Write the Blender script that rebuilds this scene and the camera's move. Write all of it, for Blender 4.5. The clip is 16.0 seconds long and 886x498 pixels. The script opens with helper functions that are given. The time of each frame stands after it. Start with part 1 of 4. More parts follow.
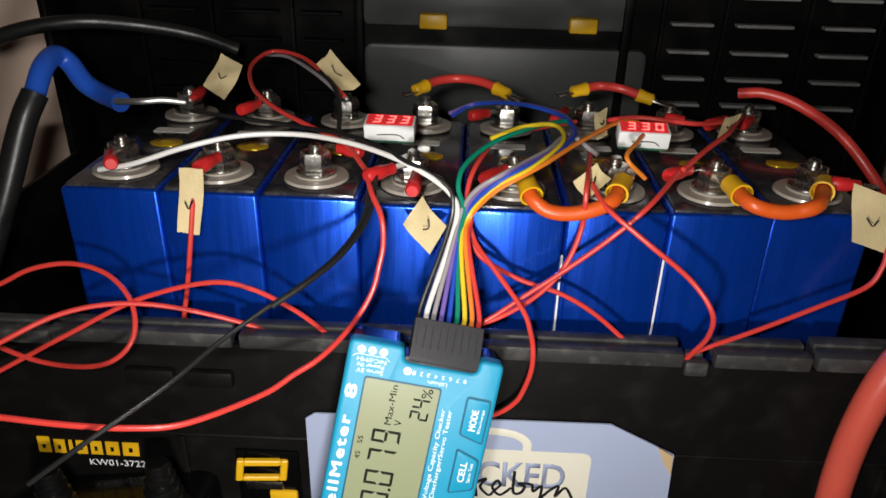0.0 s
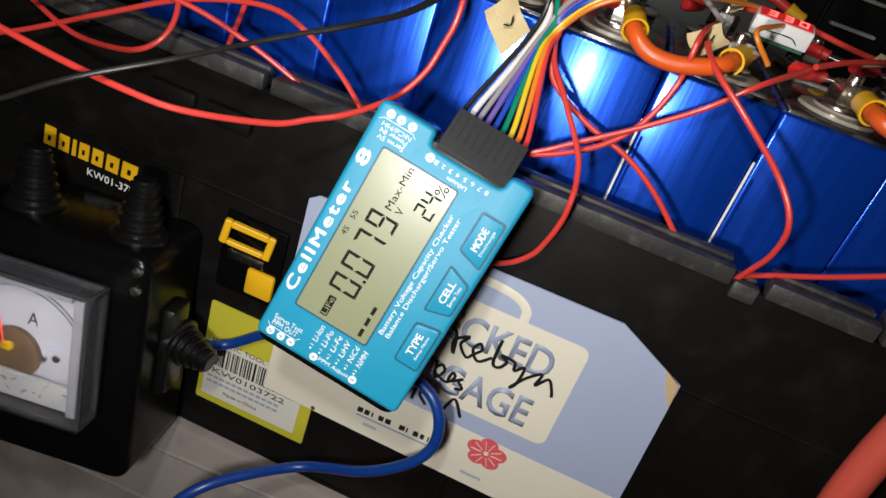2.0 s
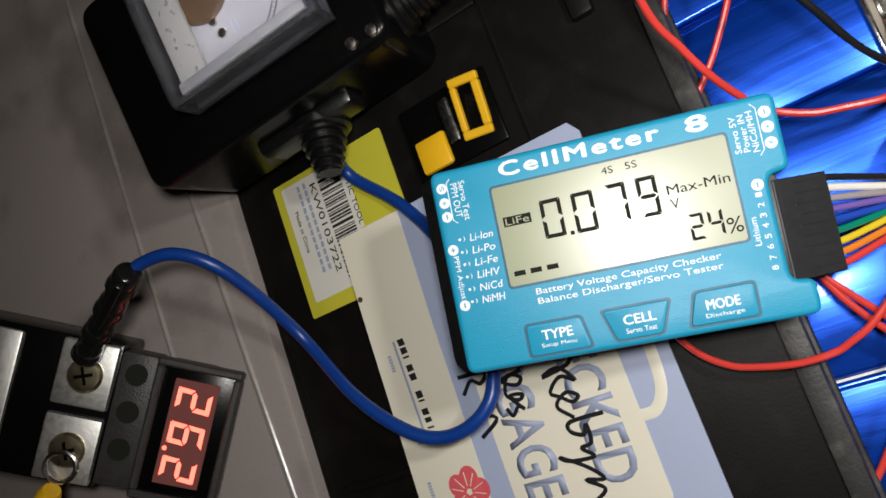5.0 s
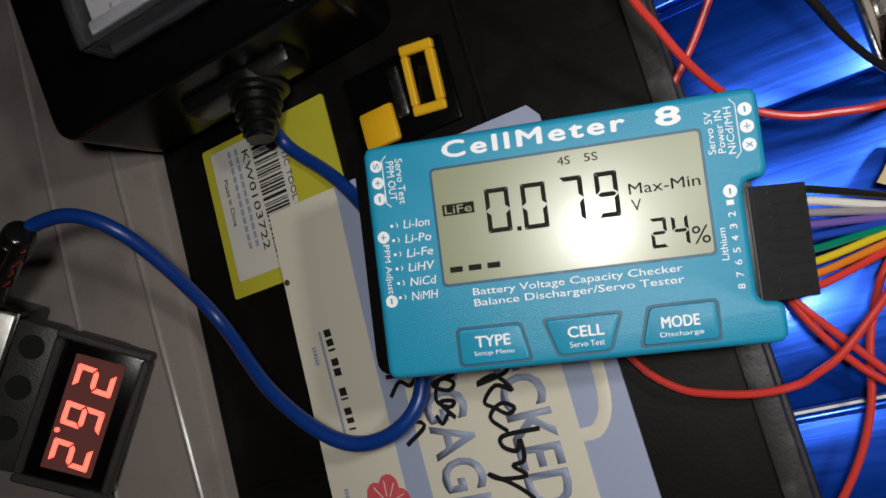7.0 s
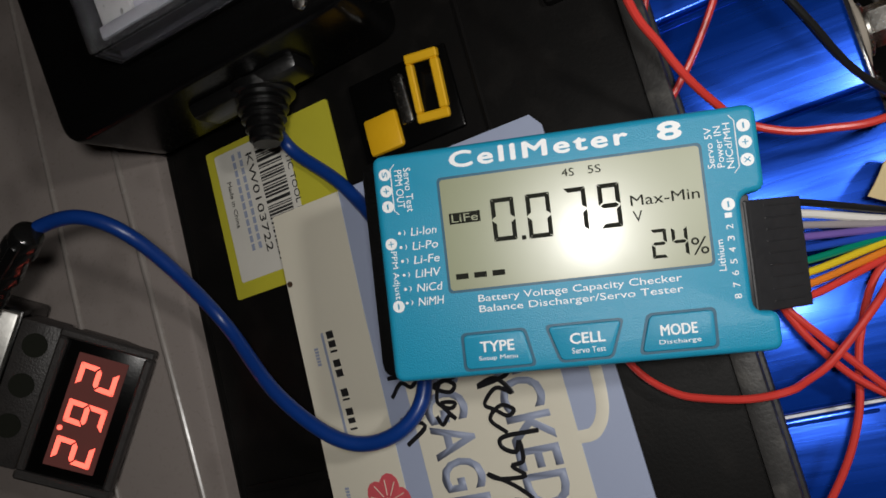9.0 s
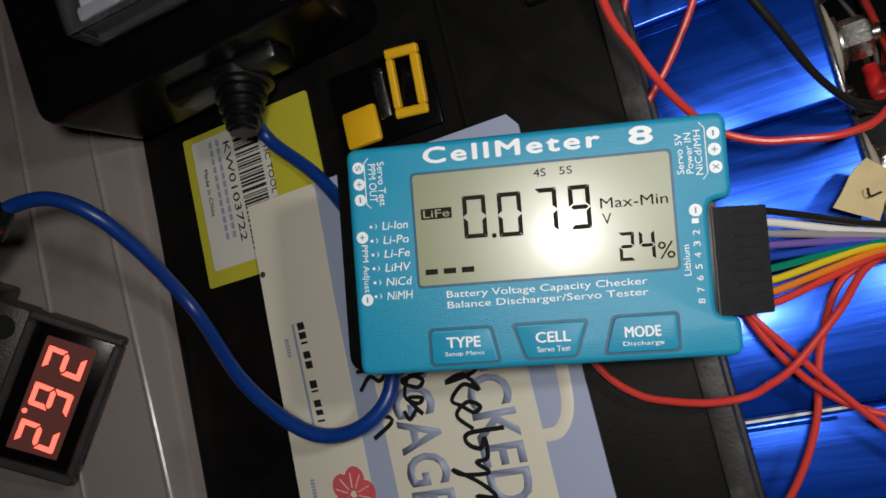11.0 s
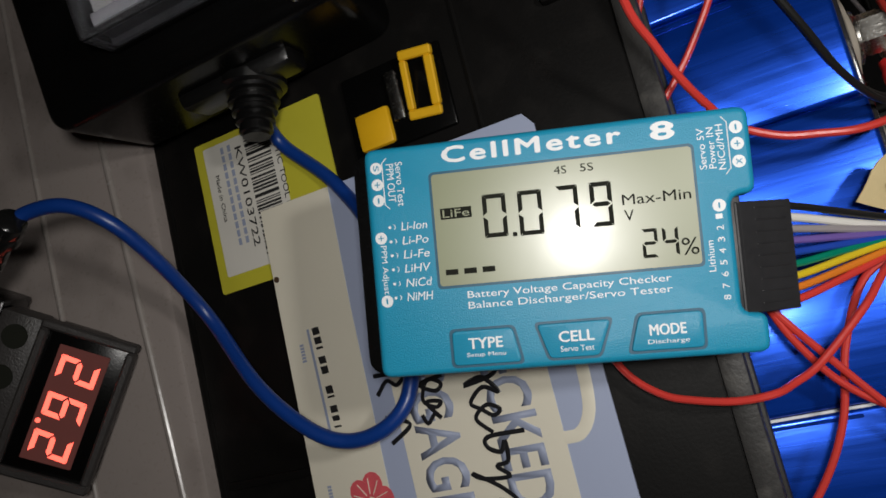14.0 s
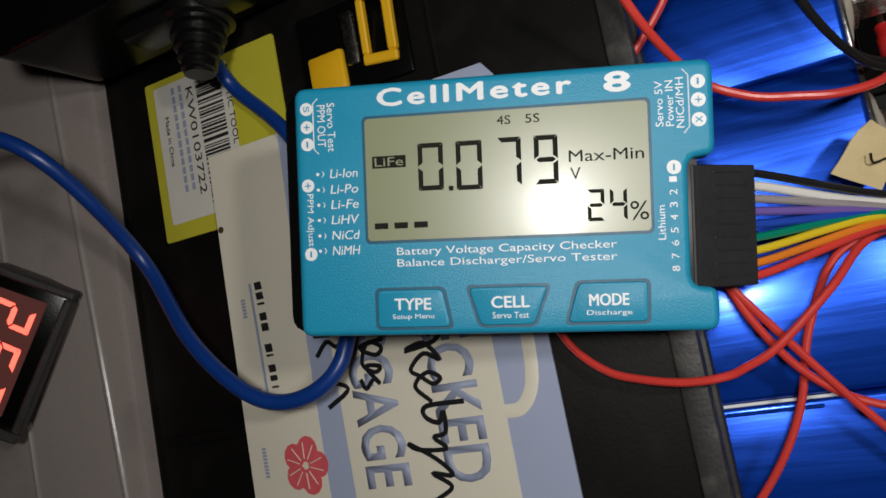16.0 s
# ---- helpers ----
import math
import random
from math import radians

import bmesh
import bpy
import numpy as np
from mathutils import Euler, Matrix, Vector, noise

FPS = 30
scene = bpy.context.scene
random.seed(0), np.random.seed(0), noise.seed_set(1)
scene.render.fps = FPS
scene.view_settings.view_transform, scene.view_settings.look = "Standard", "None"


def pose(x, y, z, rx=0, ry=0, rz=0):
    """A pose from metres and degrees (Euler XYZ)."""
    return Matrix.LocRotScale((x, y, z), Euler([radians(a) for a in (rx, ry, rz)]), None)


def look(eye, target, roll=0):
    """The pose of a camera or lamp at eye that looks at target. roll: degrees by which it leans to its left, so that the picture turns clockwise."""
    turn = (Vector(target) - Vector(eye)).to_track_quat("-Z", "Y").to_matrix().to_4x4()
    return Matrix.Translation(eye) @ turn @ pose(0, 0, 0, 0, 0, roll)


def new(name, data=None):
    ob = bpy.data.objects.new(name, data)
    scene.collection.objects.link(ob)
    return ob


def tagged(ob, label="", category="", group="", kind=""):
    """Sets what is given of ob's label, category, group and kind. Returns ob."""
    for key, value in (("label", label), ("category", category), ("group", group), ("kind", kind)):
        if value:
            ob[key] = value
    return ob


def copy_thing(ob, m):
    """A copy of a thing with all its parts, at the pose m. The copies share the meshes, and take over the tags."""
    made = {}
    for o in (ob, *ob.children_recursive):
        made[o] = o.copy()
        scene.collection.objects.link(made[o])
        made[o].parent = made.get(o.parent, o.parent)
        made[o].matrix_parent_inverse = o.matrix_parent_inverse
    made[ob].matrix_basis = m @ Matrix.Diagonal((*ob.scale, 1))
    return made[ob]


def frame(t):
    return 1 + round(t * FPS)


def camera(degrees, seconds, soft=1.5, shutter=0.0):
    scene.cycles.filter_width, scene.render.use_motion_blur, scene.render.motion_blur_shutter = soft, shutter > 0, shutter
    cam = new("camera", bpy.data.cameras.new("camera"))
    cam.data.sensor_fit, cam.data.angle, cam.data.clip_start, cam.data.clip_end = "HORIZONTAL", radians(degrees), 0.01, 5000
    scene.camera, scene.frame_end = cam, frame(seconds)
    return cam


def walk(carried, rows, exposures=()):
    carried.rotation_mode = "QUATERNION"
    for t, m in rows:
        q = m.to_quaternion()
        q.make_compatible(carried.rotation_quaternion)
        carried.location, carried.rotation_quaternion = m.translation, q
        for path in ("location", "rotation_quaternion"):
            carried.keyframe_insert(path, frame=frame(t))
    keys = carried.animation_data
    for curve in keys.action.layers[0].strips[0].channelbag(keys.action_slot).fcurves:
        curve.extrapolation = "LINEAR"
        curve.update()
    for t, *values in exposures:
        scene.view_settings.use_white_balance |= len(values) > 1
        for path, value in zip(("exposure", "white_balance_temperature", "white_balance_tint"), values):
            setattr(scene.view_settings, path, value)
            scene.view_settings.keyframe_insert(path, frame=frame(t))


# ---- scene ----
cam = camera(62.7, 16.0, soft=1.6)
ROWS = [
    (0, 0.0039, 0.0022, 0.3587, 63.04, -1.33, 2.41),
    (0.5, 0.0048, 0.0022, 0.3445, 63.65, -1.61, 4.36),
    (1, 0.0141, 0.0028, 0.3386, 63.57, -1.82, 5.77),
    (1.5, 0.0184, 0.0051, 0.3311, 61.56, -6.13, 9.79),
    (2, 0.0276, 0.0042, 0.2885, 59.4, -17.13, 17.29),
    (2.5, 0.0201, -0.0097, 0.2646, 56.66, -30.43, 29.04),
    (3, 0.0204, -0.0091, 0.239, 52.11, -37.56, 36.64),
    (3.5, 0.0215, 0.0031, 0.2359, 46.94, -47.2, 45.37),
    (4, 0.0177, 0.0151, 0.2224, 40.53, -52.98, 54.75),
    (4.2, 0.0125, 0.0141, 0.2156, 38.47, -53.73, 57.12),
    (6.3, 0.0071, 0.0258, 0.2104, 41.17, -52.54, 54.79),
    (6.5, 0.007, 0.026, 0.2114, 40.02, -53.13, 55.29),
    (7, 0.0053, 0.044, 0.208, 35.22, -58.27, 59.8),
    (7.5, 0.0018, 0.0412, 0.2043, 34.12, -59.63, 60.94),
    (8, 0.0031, 0.0389, 0.2042, 34.01, -59.31, 61.21),
    (8.5, 0.0043, 0.0375, 0.205, 34.39, -59.54, 60.75),
    (9, 0.0021, 0.0374, 0.2069, 35.02, -59.43, 59.67),
    (9.5, 0.0041, 0.038, 0.2098, 35.47, -59.62, 59.71),
    (9.7, 0.0067, 0.0378, 0.2101, 33.58, -60.73, 61.86),
    (11.8, 0.0019, 0.038, 0.2093, 33.16, -61.8, 61.52),
    (12, 0.0029, 0.0383, 0.2087, 32.94, -61.77, 61.79),
    (12.5, 0.0024, 0.0384, 0.2081, 33, -61.68, 61.85),
    (13, 0.0017, 0.038, 0.2077, 33.19, -61.94, 61.62),
    (13.5, 0.0024, 0.0375, 0.2056, 34.76, -61.88, 60.58),
    (14, 0.0043, 0.0379, 0.2046, 34.82, -61.12, 60.48),
    (14.5, 0.0037, 0.0417, 0.2059, 34.8, -61.15, 60.29),
    (15, 0.008, 0.0476, 0.208, 32.74, -61.83, 62.28),
    (15.5, 0.0065, 0.0542, 0.2124, 29.18, -61.95, 65.94),
    (16, 0.0101, 0.059, 0.2139, 27.07, -62.11, 66.73),
]
EXPOSURES = [(0.0, 1.25), (1.0, 1.12), (1.5, 1.0), (2.0, 1.1), (2.5, 1.4), (3.0, 1.4), (3.5, 1.1), (4.0, 1.1), (6.5, 0.55), (7.5, 0.28), (9.5, 0.28), (12.0, 0.28), (14.0, 0.28), (16.0, 0.25)]
walk(cam, [(t, pose(x, y, z, rx, ry, rz)) for t, x, y, z, rx, ry, rz in ROWS], EXPOSURES)

# ---- light: the torch of the telephone that films, and a faint room ----
world = bpy.data.worlds.new("dim_room")
scene.world = world
world.use_nodes = True
world.node_tree.nodes["Background"].inputs[0].default_value = (0.9, 0.92, 1.0, 1)
world.node_tree.nodes["Background"].inputs[1].default_value = 0.19
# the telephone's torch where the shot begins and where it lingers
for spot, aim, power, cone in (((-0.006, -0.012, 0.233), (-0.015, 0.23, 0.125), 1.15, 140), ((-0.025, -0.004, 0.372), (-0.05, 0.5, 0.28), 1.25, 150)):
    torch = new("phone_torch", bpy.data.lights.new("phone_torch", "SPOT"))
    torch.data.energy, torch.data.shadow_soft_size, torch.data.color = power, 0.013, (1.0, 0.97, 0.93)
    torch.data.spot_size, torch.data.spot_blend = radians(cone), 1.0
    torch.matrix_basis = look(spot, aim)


# ---- materials ----
def mat(name, color, rough=0.5, metal=0.0, var=0.15, scale=40.0, bump=0.1, bump_scale=300.0, spec=0.5, coat=0.0, emit=0.0, trans=0.0, stretch=(1, 1, 1), rough_var=0.1, dirt=None, dirt_amount=0.0):
    m = bpy.data.materials.new(name)
    m.use_nodes = True
    nt = m.node_tree
    p = nt.nodes["Principled BSDF"]
    tc = nt.nodes.new("ShaderNodeTexCoord")
    mp = nt.nodes.new("ShaderNodeMapping")
    mp.inputs["Scale"].default_value = stretch
    nt.links.new(tc.outputs["Object"], mp.inputs[0])
    n1 = nt.nodes.new("ShaderNodeTexNoise")
    n1.inputs["Scale"].default_value, n1.inputs["Detail"].default_value = scale, 4
    n2 = nt.nodes.new("ShaderNodeTexNoise")
    n2.inputs["Scale"].default_value, n2.inputs["Detail"].default_value = bump_scale, 3
    for n in (n1, n2):
        nt.links.new(mp.outputs[0], n.inputs["Vector"])
    ramp = nt.nodes.new("ShaderNodeMix")
    ramp.data_type = "RGBA"
    ramp.inputs["A"].default_value = (*[max(0, c * (1 - var)) for c in color], 1)
    ramp.inputs["B"].default_value = (*[min(1, c * (1 + var)) for c in color], 1)
    nt.links.new(n1.outputs[0], ramp.inputs["Factor"])
    out = ramp.outputs["Result"]
    if dirt:
        n3 = nt.nodes.new("ShaderNodeTexNoise")
        n3.inputs["Scale"].default_value, n3.inputs["Detail"].default_value = scale * 2.7, 6
        nt.links.new(mp.outputs[0], n3.inputs["Vector"])
        cr = nt.nodes.new("ShaderNodeValToRGB")
        cr.color_ramp.elements[0].position, cr.color_ramp.elements[1].position = 0.52, 0.75
        cr.color_ramp.elements[1].color = (dirt_amount,) * 3 + (1,)
        nt.links.new(n3.outputs[0], cr.inputs[0])
        mx = nt.nodes.new("ShaderNodeMix")
        mx.data_type = "RGBA"
        mx.inputs["B"].default_value = (*dirt, 1)
        nt.links.new(cr.outputs[0], mx.inputs["Factor"])
        nt.links.new(out, mx.inputs["A"])
        out = mx.outputs["Result"]
    nt.links.new(out, p.inputs["Base Color"])
    mr = nt.nodes.new("ShaderNodeMapRange")
    mr.inputs["To Min"].default_value, mr.inputs["To Max"].default_value = max(0, rough - rough_var), min(1, rough + rough_var)
    nt.links.new(n2.outputs[0], mr.inputs[0])
    nt.links.new(mr.outputs[0], p.inputs["Roughness"])
    p.inputs["Metallic"].default_value, p.inputs["Specular IOR Level"].default_value = metal, spec
    p.inputs["Coat Weight"].default_value, p.inputs["Transmission Weight"].default_value = coat, trans
    p.inputs["Coat Roughness"].default_value = 0.15
    if emit:
        p.inputs["Emission Color"].default_value, p.inputs["Emission Strength"].default_value = (*color, 1), emit
    if bump:
        b = nt.nodes.new("ShaderNodeBump")
        b.inputs["Strength"].default_value, b.inputs["Distance"].default_value = bump, 0.0005
        nt.links.new(n2.outputs[0], b.inputs["Height"])
        nt.links.new(b.outputs[0], p.inputs["Normal"])
    return m


BLACK_ABS = mat("black_box_plastic", (0.005, 0.0047, 0.0045), 0.48, var=0.4, scale=25, bump=0.1, bump_scale=900, spec=0.13, dirt=(0.045, 0.04, 0.036), dirt_amount=0.14)
RIM_WORN = mat("worn_black_rim", (0.03, 0.029, 0.028), 0.5, var=0.5, scale=60, bump=0.25, bump_scale=900, dirt=(0.12, 0.115, 0.105), dirt_amount=0.5)
LID_GREY = mat("lid_inner_plastic", (0.07, 0.074, 0.072), 0.4, var=0.3, scale=14, bump=0.15, bump_scale=1200, dirt=(0.14, 0.14, 0.13), dirt_amount=0.3)
# pale grey that carries the highlights on the right-hand lid slats
LID_SLAT_LIT = mat("lit_lid_rib_plastic", (0.3, 0.3, 0.29), 0.4, var=0.3, scale=30, bump=0.15, bump_scale=1200)
BLACK_GLOSS = mat("black_enclosure_plastic", (0.0025, 0.0025, 0.0025), 0.24, var=0.3, bump=0.05, bump_scale=1800, spec=0.22)
BLACK_SOFT = mat("black_rubber", (0.004, 0.004, 0.004), 0.32, var=0.3, bump=0.1, bump_scale=900)
FLOOR_GREY = mat("grey_floor_plastic", (0.285, 0.248, 0.23), 0.3, var=0.14, scale=9, bump=0.05, bump_scale=500, spec=0.35, dirt=(0.08, 0.066, 0.058), dirt_amount=0.55)
# a little lighter than the floor: the ridges' glints put into the colour
RIDGE_GREY = mat("glinting_floor_ridge", (0.3, 0.27, 0.25), 0.25, var=0.2, scale=60, bump=0.1)
WALL_BEIGE = mat("beige_wall_paint", (0.8, 0.6, 0.48), 0.7, var=0.08, scale=12, bump=0.3, bump_scale=300)
BLUE_FILM = mat("blue_cell_wrap", (0.003, 0.07, 0.58), 0.27, metal=0.74, var=0.2, scale=14, bump=0.16, bump_scale=260, stretch=(1, 1, 0.06), rough_var=0.1, spec=0.6, coat=0.35)
CELL_TOP = mat("cell_lid_film", (0.018, 0.018, 0.022), 0.22, var=0.5, scale=60, bump=0.3, bump_scale=250, coat=0.6, dirt=(0.12, 0.11, 0.1), dirt_amount=0.5)
STEEL = mat("nickel_plated_steel", (0.62, 0.6, 0.56), 0.25, metal=1.0, var=0.2, scale=200, bump=0.15, bump_scale=900)
BRIGHT_METAL = mat("tinned_metal", (0.8, 0.79, 0.75), 0.5, metal=1.0, var=0.1, scale=120, bump=0.15, bump_scale=600)
ADHESIVE = mat("pale_washer_plastic", (0.35, 0.31, 0.26), 0.35, var=0.3, scale=90, bump=0.2, spec=0.5, coat=0.5)
WHITE = mat("white_plastic", (0.75, 0.75, 0.73), 0.45, var=0.06, scale=80, bump=0.05)
PRINT_WHITE = mat("white_print", (0.82, 0.83, 0.84), 0.5, var=0.04, bump=0)
PRINT_BLACK = mat("black_print", (0.015, 0.015, 0.015), 0.5, var=0.1, bump=0)
SEGMENT = mat("dark_display_segment", (0.014, 0.015, 0.011), 0.7, var=0.1, bump=0, spec=0.1)
TEAL = mat("teal_case_plastic", (0.012, 0.27, 0.44), 0.4, var=0.06, scale=60, bump=0.25, bump_scale=2600, spec=0.45)
TEAL_DARK = mat("teal_groove", (0.004, 0.085, 0.15), 0.45, var=0.06, bump=0.1)
LCD = mat("display_glass", (0.245, 0.265, 0.15), 0.34, var=0.03, scale=30, bump=0, spec=0.8, rough_var=0.02, coat=0.2)
CONNECTOR = mat("black_connector", (0.02, 0.02, 0.022), 0.45, spec=0.5, var=0.3, scale=120, bump=0.1, bump_scale=600)
YELLOW = mat("yellow_plastic", (0.75, 0.42, 0.01), 0.4, var=0.1, scale=90, bump=0.1)
YELLOW_LABEL = mat("yellow_paper", (0.52, 0.48, 0.04), 0.4, var=0.12, scale=60, bump=0.1)
LABEL_WHITE = mat("label_paper", (0.66, 0.64, 0.58), 0.5, var=0.08, scale=60, bump=0.1)
TAG_BLUE = mat("grey_blue_card", (0.36, 0.41, 0.56), 0.5, var=0.05, scale=30, bump=0.1)
TAG_CREAM = mat("cream_card", (0.72, 0.68, 0.56), 0.5, var=0.05, scale=30, bump=0.1)
TAG_GREY = mat("grey_letter_ink", (0.3, 0.34, 0.46), 0.5, var=0.1, bump=0)
KRAFT = mat("brown_card_back", (0.5, 0.36, 0.2), 0.7, var=0.15, bump=0.1)
INK = mat("marker_ink", (0.012, 0.012, 0.014), 0.35, var=0.2, bump=0)
FLOWER_RED = mat("red_print", (0.66, 0.1, 0.12), 0.5, var=0.15, scale=400, bump=0)
TAPE_PAPER = mat("masking_tape", (0.62, 0.5, 0.27), 0.65, var=0.15, scale=120, bump=0.4, bump_scale=900)
DIAL = mat("dial_face", (0.3, 0.3, 0.335), 0.5, var=0.05, scale=30, bump=0)
BROWN = mat("brown_movement", (0.075, 0.045, 0.025), 0.4, var=0.6, scale=150, bump=0.3, bump_scale=500, dirt=(0.01, 0.008, 0.007), dirt_amount=0.9)
STRIP_GREY = mat("grey_gauge_strip", (0.15, 0.15, 0.165), 0.4, var=0.15, scale=200, bump=0.2, bump_scale=1500)
LED_RED = mat("lit_red_segment", (1.0, 0.12, 0.08), 0.4, var=0.02, bump=0, emit=1.7)
LED_WINDOW = mat("display_window", (0.12, 0.04, 0.035), 0.2, var=0.1, bump=0, emit=0.22)
MINI_RED = mat("lit_small_segment", (1.0, 0.09, 0.08), 0.4, var=0.02, bump=0, emit=1.5)
MINI_WINDOW = mat("red_lit_window", (0.34, 0.012, 0.014), 0.25, var=0.1, bump=0, emit=0.5)
PANEL_BEZEL = mat("dark_grey_bezel", (0.035, 0.032, 0.031), 0.45, var=0.4, scale=300, bump=0.4, bump_scale=1500)
YELLOW_FOIL = mat("yellow_vent_film", (0.7, 0.45, 0.02), 0.2, metal=0.5, var=0.3, scale=150, bump=0.2)
SCREW_YELLOW = mat("zinc_screw", (0.55, 0.5, 0.32), 0.3, metal=1.0, var=0.2, scale=300)
CLEAR = mat("clear_cover", (0.95, 0.95, 0.97), 0.06, var=0.01, bump=0, trans=1.0, rough_var=0.02)
WIRE = {k: mat(k + "_insulation", c, 0.35, var=0.1, scale=90, bump=0.08, bump_scale=500, spec=0.5) for k, c in {
    "red": (0.6, 0.045, 0.035), "orange_red": (0.68, 0.1, 0.012), "thick_red": (0.6, 0.09, 0.06), "black": (0.012, 0.012, 0.012),
    "white": (0.72, 0.7, 0.66), "grey": (0.3, 0.27, 0.28), "violet": (0.16, 0.1, 0.36), "blue": (0.015, 0.06, 0.4), "green": (0.0, 0.2, 0.12),
    "yellow": (0.68, 0.5, 0.02), "orange": (0.7, 0.2, 0.02), "cable_blue": (0.004, 0.036, 0.21), "lead_blue": (0.02, 0.1, 0.55), "brown": (0.2, 0.08, 0.04)}.items()}
SLEEVE_RED = mat("red_crimp_sleeve", (0.55, 0.02, 0.02), 0.35, var=0.15, scale=150, bump=0.1)
HEATSHRINK = mat("clear_heatshrink", (0.4, 0.33, 0.3), 0.2, var=0.2, scale=150, bump=0.2)


# ---- mesh helpers ----
def finish(name, bm, material, parent=None, label="", smooth=True, matrix=None):
    me = bpy.data.meshes.new(name)
    bm.normal_update()
    bm.to_mesh(me)
    bm.free()
    me.materials.append(material)
    if smooth:
        for f in me.polygons:
            f.use_smooth = True
        mean = sum(f.area for f in me.polygons) / max(1, len(me.polygons))
        for f in me.polygons:
            if f.area > 5 * mean:
                f.use_smooth = False
        me.set_sharp_from_angle(angle=radians(35))
    ob = new(name, me)
    if parent:
        ob.parent = parent
    if matrix is not None:
        ob.matrix_basis = matrix
    if label:
        ob["label"] = label
    return ob


def part(name, bm, material, parent, label="", matrix=None):
    return finish(name, bm, material, parent, label, matrix=matrix)


def thing(name, label, category, matrix=None, group="", kind=""):
    ob = new(name)
    ob.empty_display_size = 0.01
    if matrix is not None:
        ob.matrix_basis = matrix
    return tagged(ob, label, category, group, kind)


def box(lo, hi, bevel=0.0, seg=2, bm=None):
    one = bmesh.new()
    bmesh.ops.create_cube(one, size=1)
    for v in one.verts:
        v.co = [lo[i] + (v.co[i] + 0.5) * (hi[i] - lo[i]) for i in range(3)]
    if bevel:
        bmesh.ops.bevel(one, geom=list(one.edges), offset=bevel, segments=seg, profile=0.5, affect="EDGES")
    return merge(bm, one)


def merge(bm, one):
    if bm is None:
        return one
    me = bpy.data.meshes.new("tmp")
    one.to_mesh(me)
    one.free()
    bm.from_mesh(me)
    bpy.data.meshes.remove(me)
    return bm


def lathe(profile, sides=24, bm=None, matrix=None, cap=True):
    """profile: (radius, height) pairs, turned round local z."""
    one = bmesh.new()
    rings = [[one.verts.new((r * math.cos(2 * math.pi * k / sides), r * math.sin(2 * math.pi * k / sides), h)) for k in range(sides)] for r, h in profile]
    for a, b in zip(rings, rings[1:]):
        for k in range(sides):
            one.faces.new((a[k], a[(k + 1) % sides], b[(k + 1) % sides], b[k]))
    if cap:
        one.faces.new(rings[0][::-1])
        one.faces.new(rings[-1])
    if matrix is not None:
        bmesh.ops.transform(one, matrix=matrix, verts=one.verts)
    return merge(bm, one)


def plate(outline, z0, z1, bevel=0.0, seg=2, bm=None):
    """A flat piece with a given outline (x, y), from z0 to z1."""
    one = bmesh.new()
    f = one.faces.new([one.verts.new((x, y, z0)) for x, y in outline])
    f.normal_update()
    if f.normal.z > 0:
        f.normal_flip()
    r = bmesh.ops.extrude_face_region(one, geom=[f])
    bmesh.ops.translate(one, vec=(0, 0, z1 - z0), verts=[v for v in r["geom"] if isinstance(v, bmesh.types.BMVert)])
    bmesh.ops.recalc_face_normals(one, faces=one.faces)
    if bevel:
        edges = [e for e in one.edges if all(abs(v.co.z - z1) < 1e-7 for v in e.verts)]
        bmesh.ops.bevel(one, geom=edges, offset=bevel, segments=seg, profile=0.5, affect="EDGES")
    return merge(bm, one)


def rounded(x0, y0, x1, y1, r, n=4):
    pts = []
    for cx, cy, a in ((x1 - r, y1 - r, 0), (x0 + r, y1 - r, 90), (x0 + r, y0 + r, 180), (x1 - r, y0 + r, 270)):
        pts += [(cx + r * math.cos(radians(a + 90 * k / n)), cy + r * math.sin(radians(a + 90 * k / n))) for k in range(n + 1)]
    return pts


def soften(corners, r, n=3):
    """Round every corner of a polygon."""
    out = []
    for i, c in enumerate(corners):
        p, q, c = Vector(corners[i - 1]), Vector(corners[(i + 1) % len(corners)]), Vector(c)
        a, b = c + (p - c).normalized() * min(r, (p - c).length / 2), c + (q - c).normalized() * min(r, (q - c).length / 2)
        for k in range(n + 1):
            t = k / n
            out.append(tuple(a * (1 - t) ** 2 + c * 2 * t * (1 - t) + b * t * t))
    return out


def spline(points, per=8):
    P = [Vector(p) for p in points]
    P = [P[0] * 2 - P[1]] + P + [P[-1] * 2 - P[-2]]
    out = []
    for a, b, c, d in zip(P, P[1:], P[2:], P[3:]):
        for k in range(per):
            t = k / per
            out.append(0.5 * (2 * b + (c - a) * t + (2 * a - 5 * b + 4 * c - d) * t * t + (3 * b - 3 * c + d - a) * t ** 3))
    return out + [P[-2]]


def tube(points, r, sides=10, per=8, bm=None, smooth=True):
    path = spline(points, per) if smooth else [Vector(p) for p in points]
    one = bmesh.new()
    normal = None
    rings = []
    for i, p in enumerate(path):
        t = (path[min(i + 1, len(path) - 1)] - path[max(i - 1, 0)]).normalized()
        if normal is None:
            normal = t.orthogonal().normalized()
        normal = (normal - t * normal.dot(t)).normalized()
        bi = t.cross(normal)
        rings.append([one.verts.new(p + r * (math.cos(2 * math.pi * k / sides) * normal + math.sin(2 * math.pi * k / sides) * bi)) for k in range(sides)])
    for a, b in zip(rings, rings[1:]):
        for k in range(sides):
            one.faces.new((a[k], b[k], b[(k + 1) % sides], a[(k + 1) % sides]))
    one.faces.new(rings[0])
    one.faces.new(rings[-1][::-1])
    bmesh.ops.recalc_face_normals(one, faces=one.faces)
    return merge(bm, one)


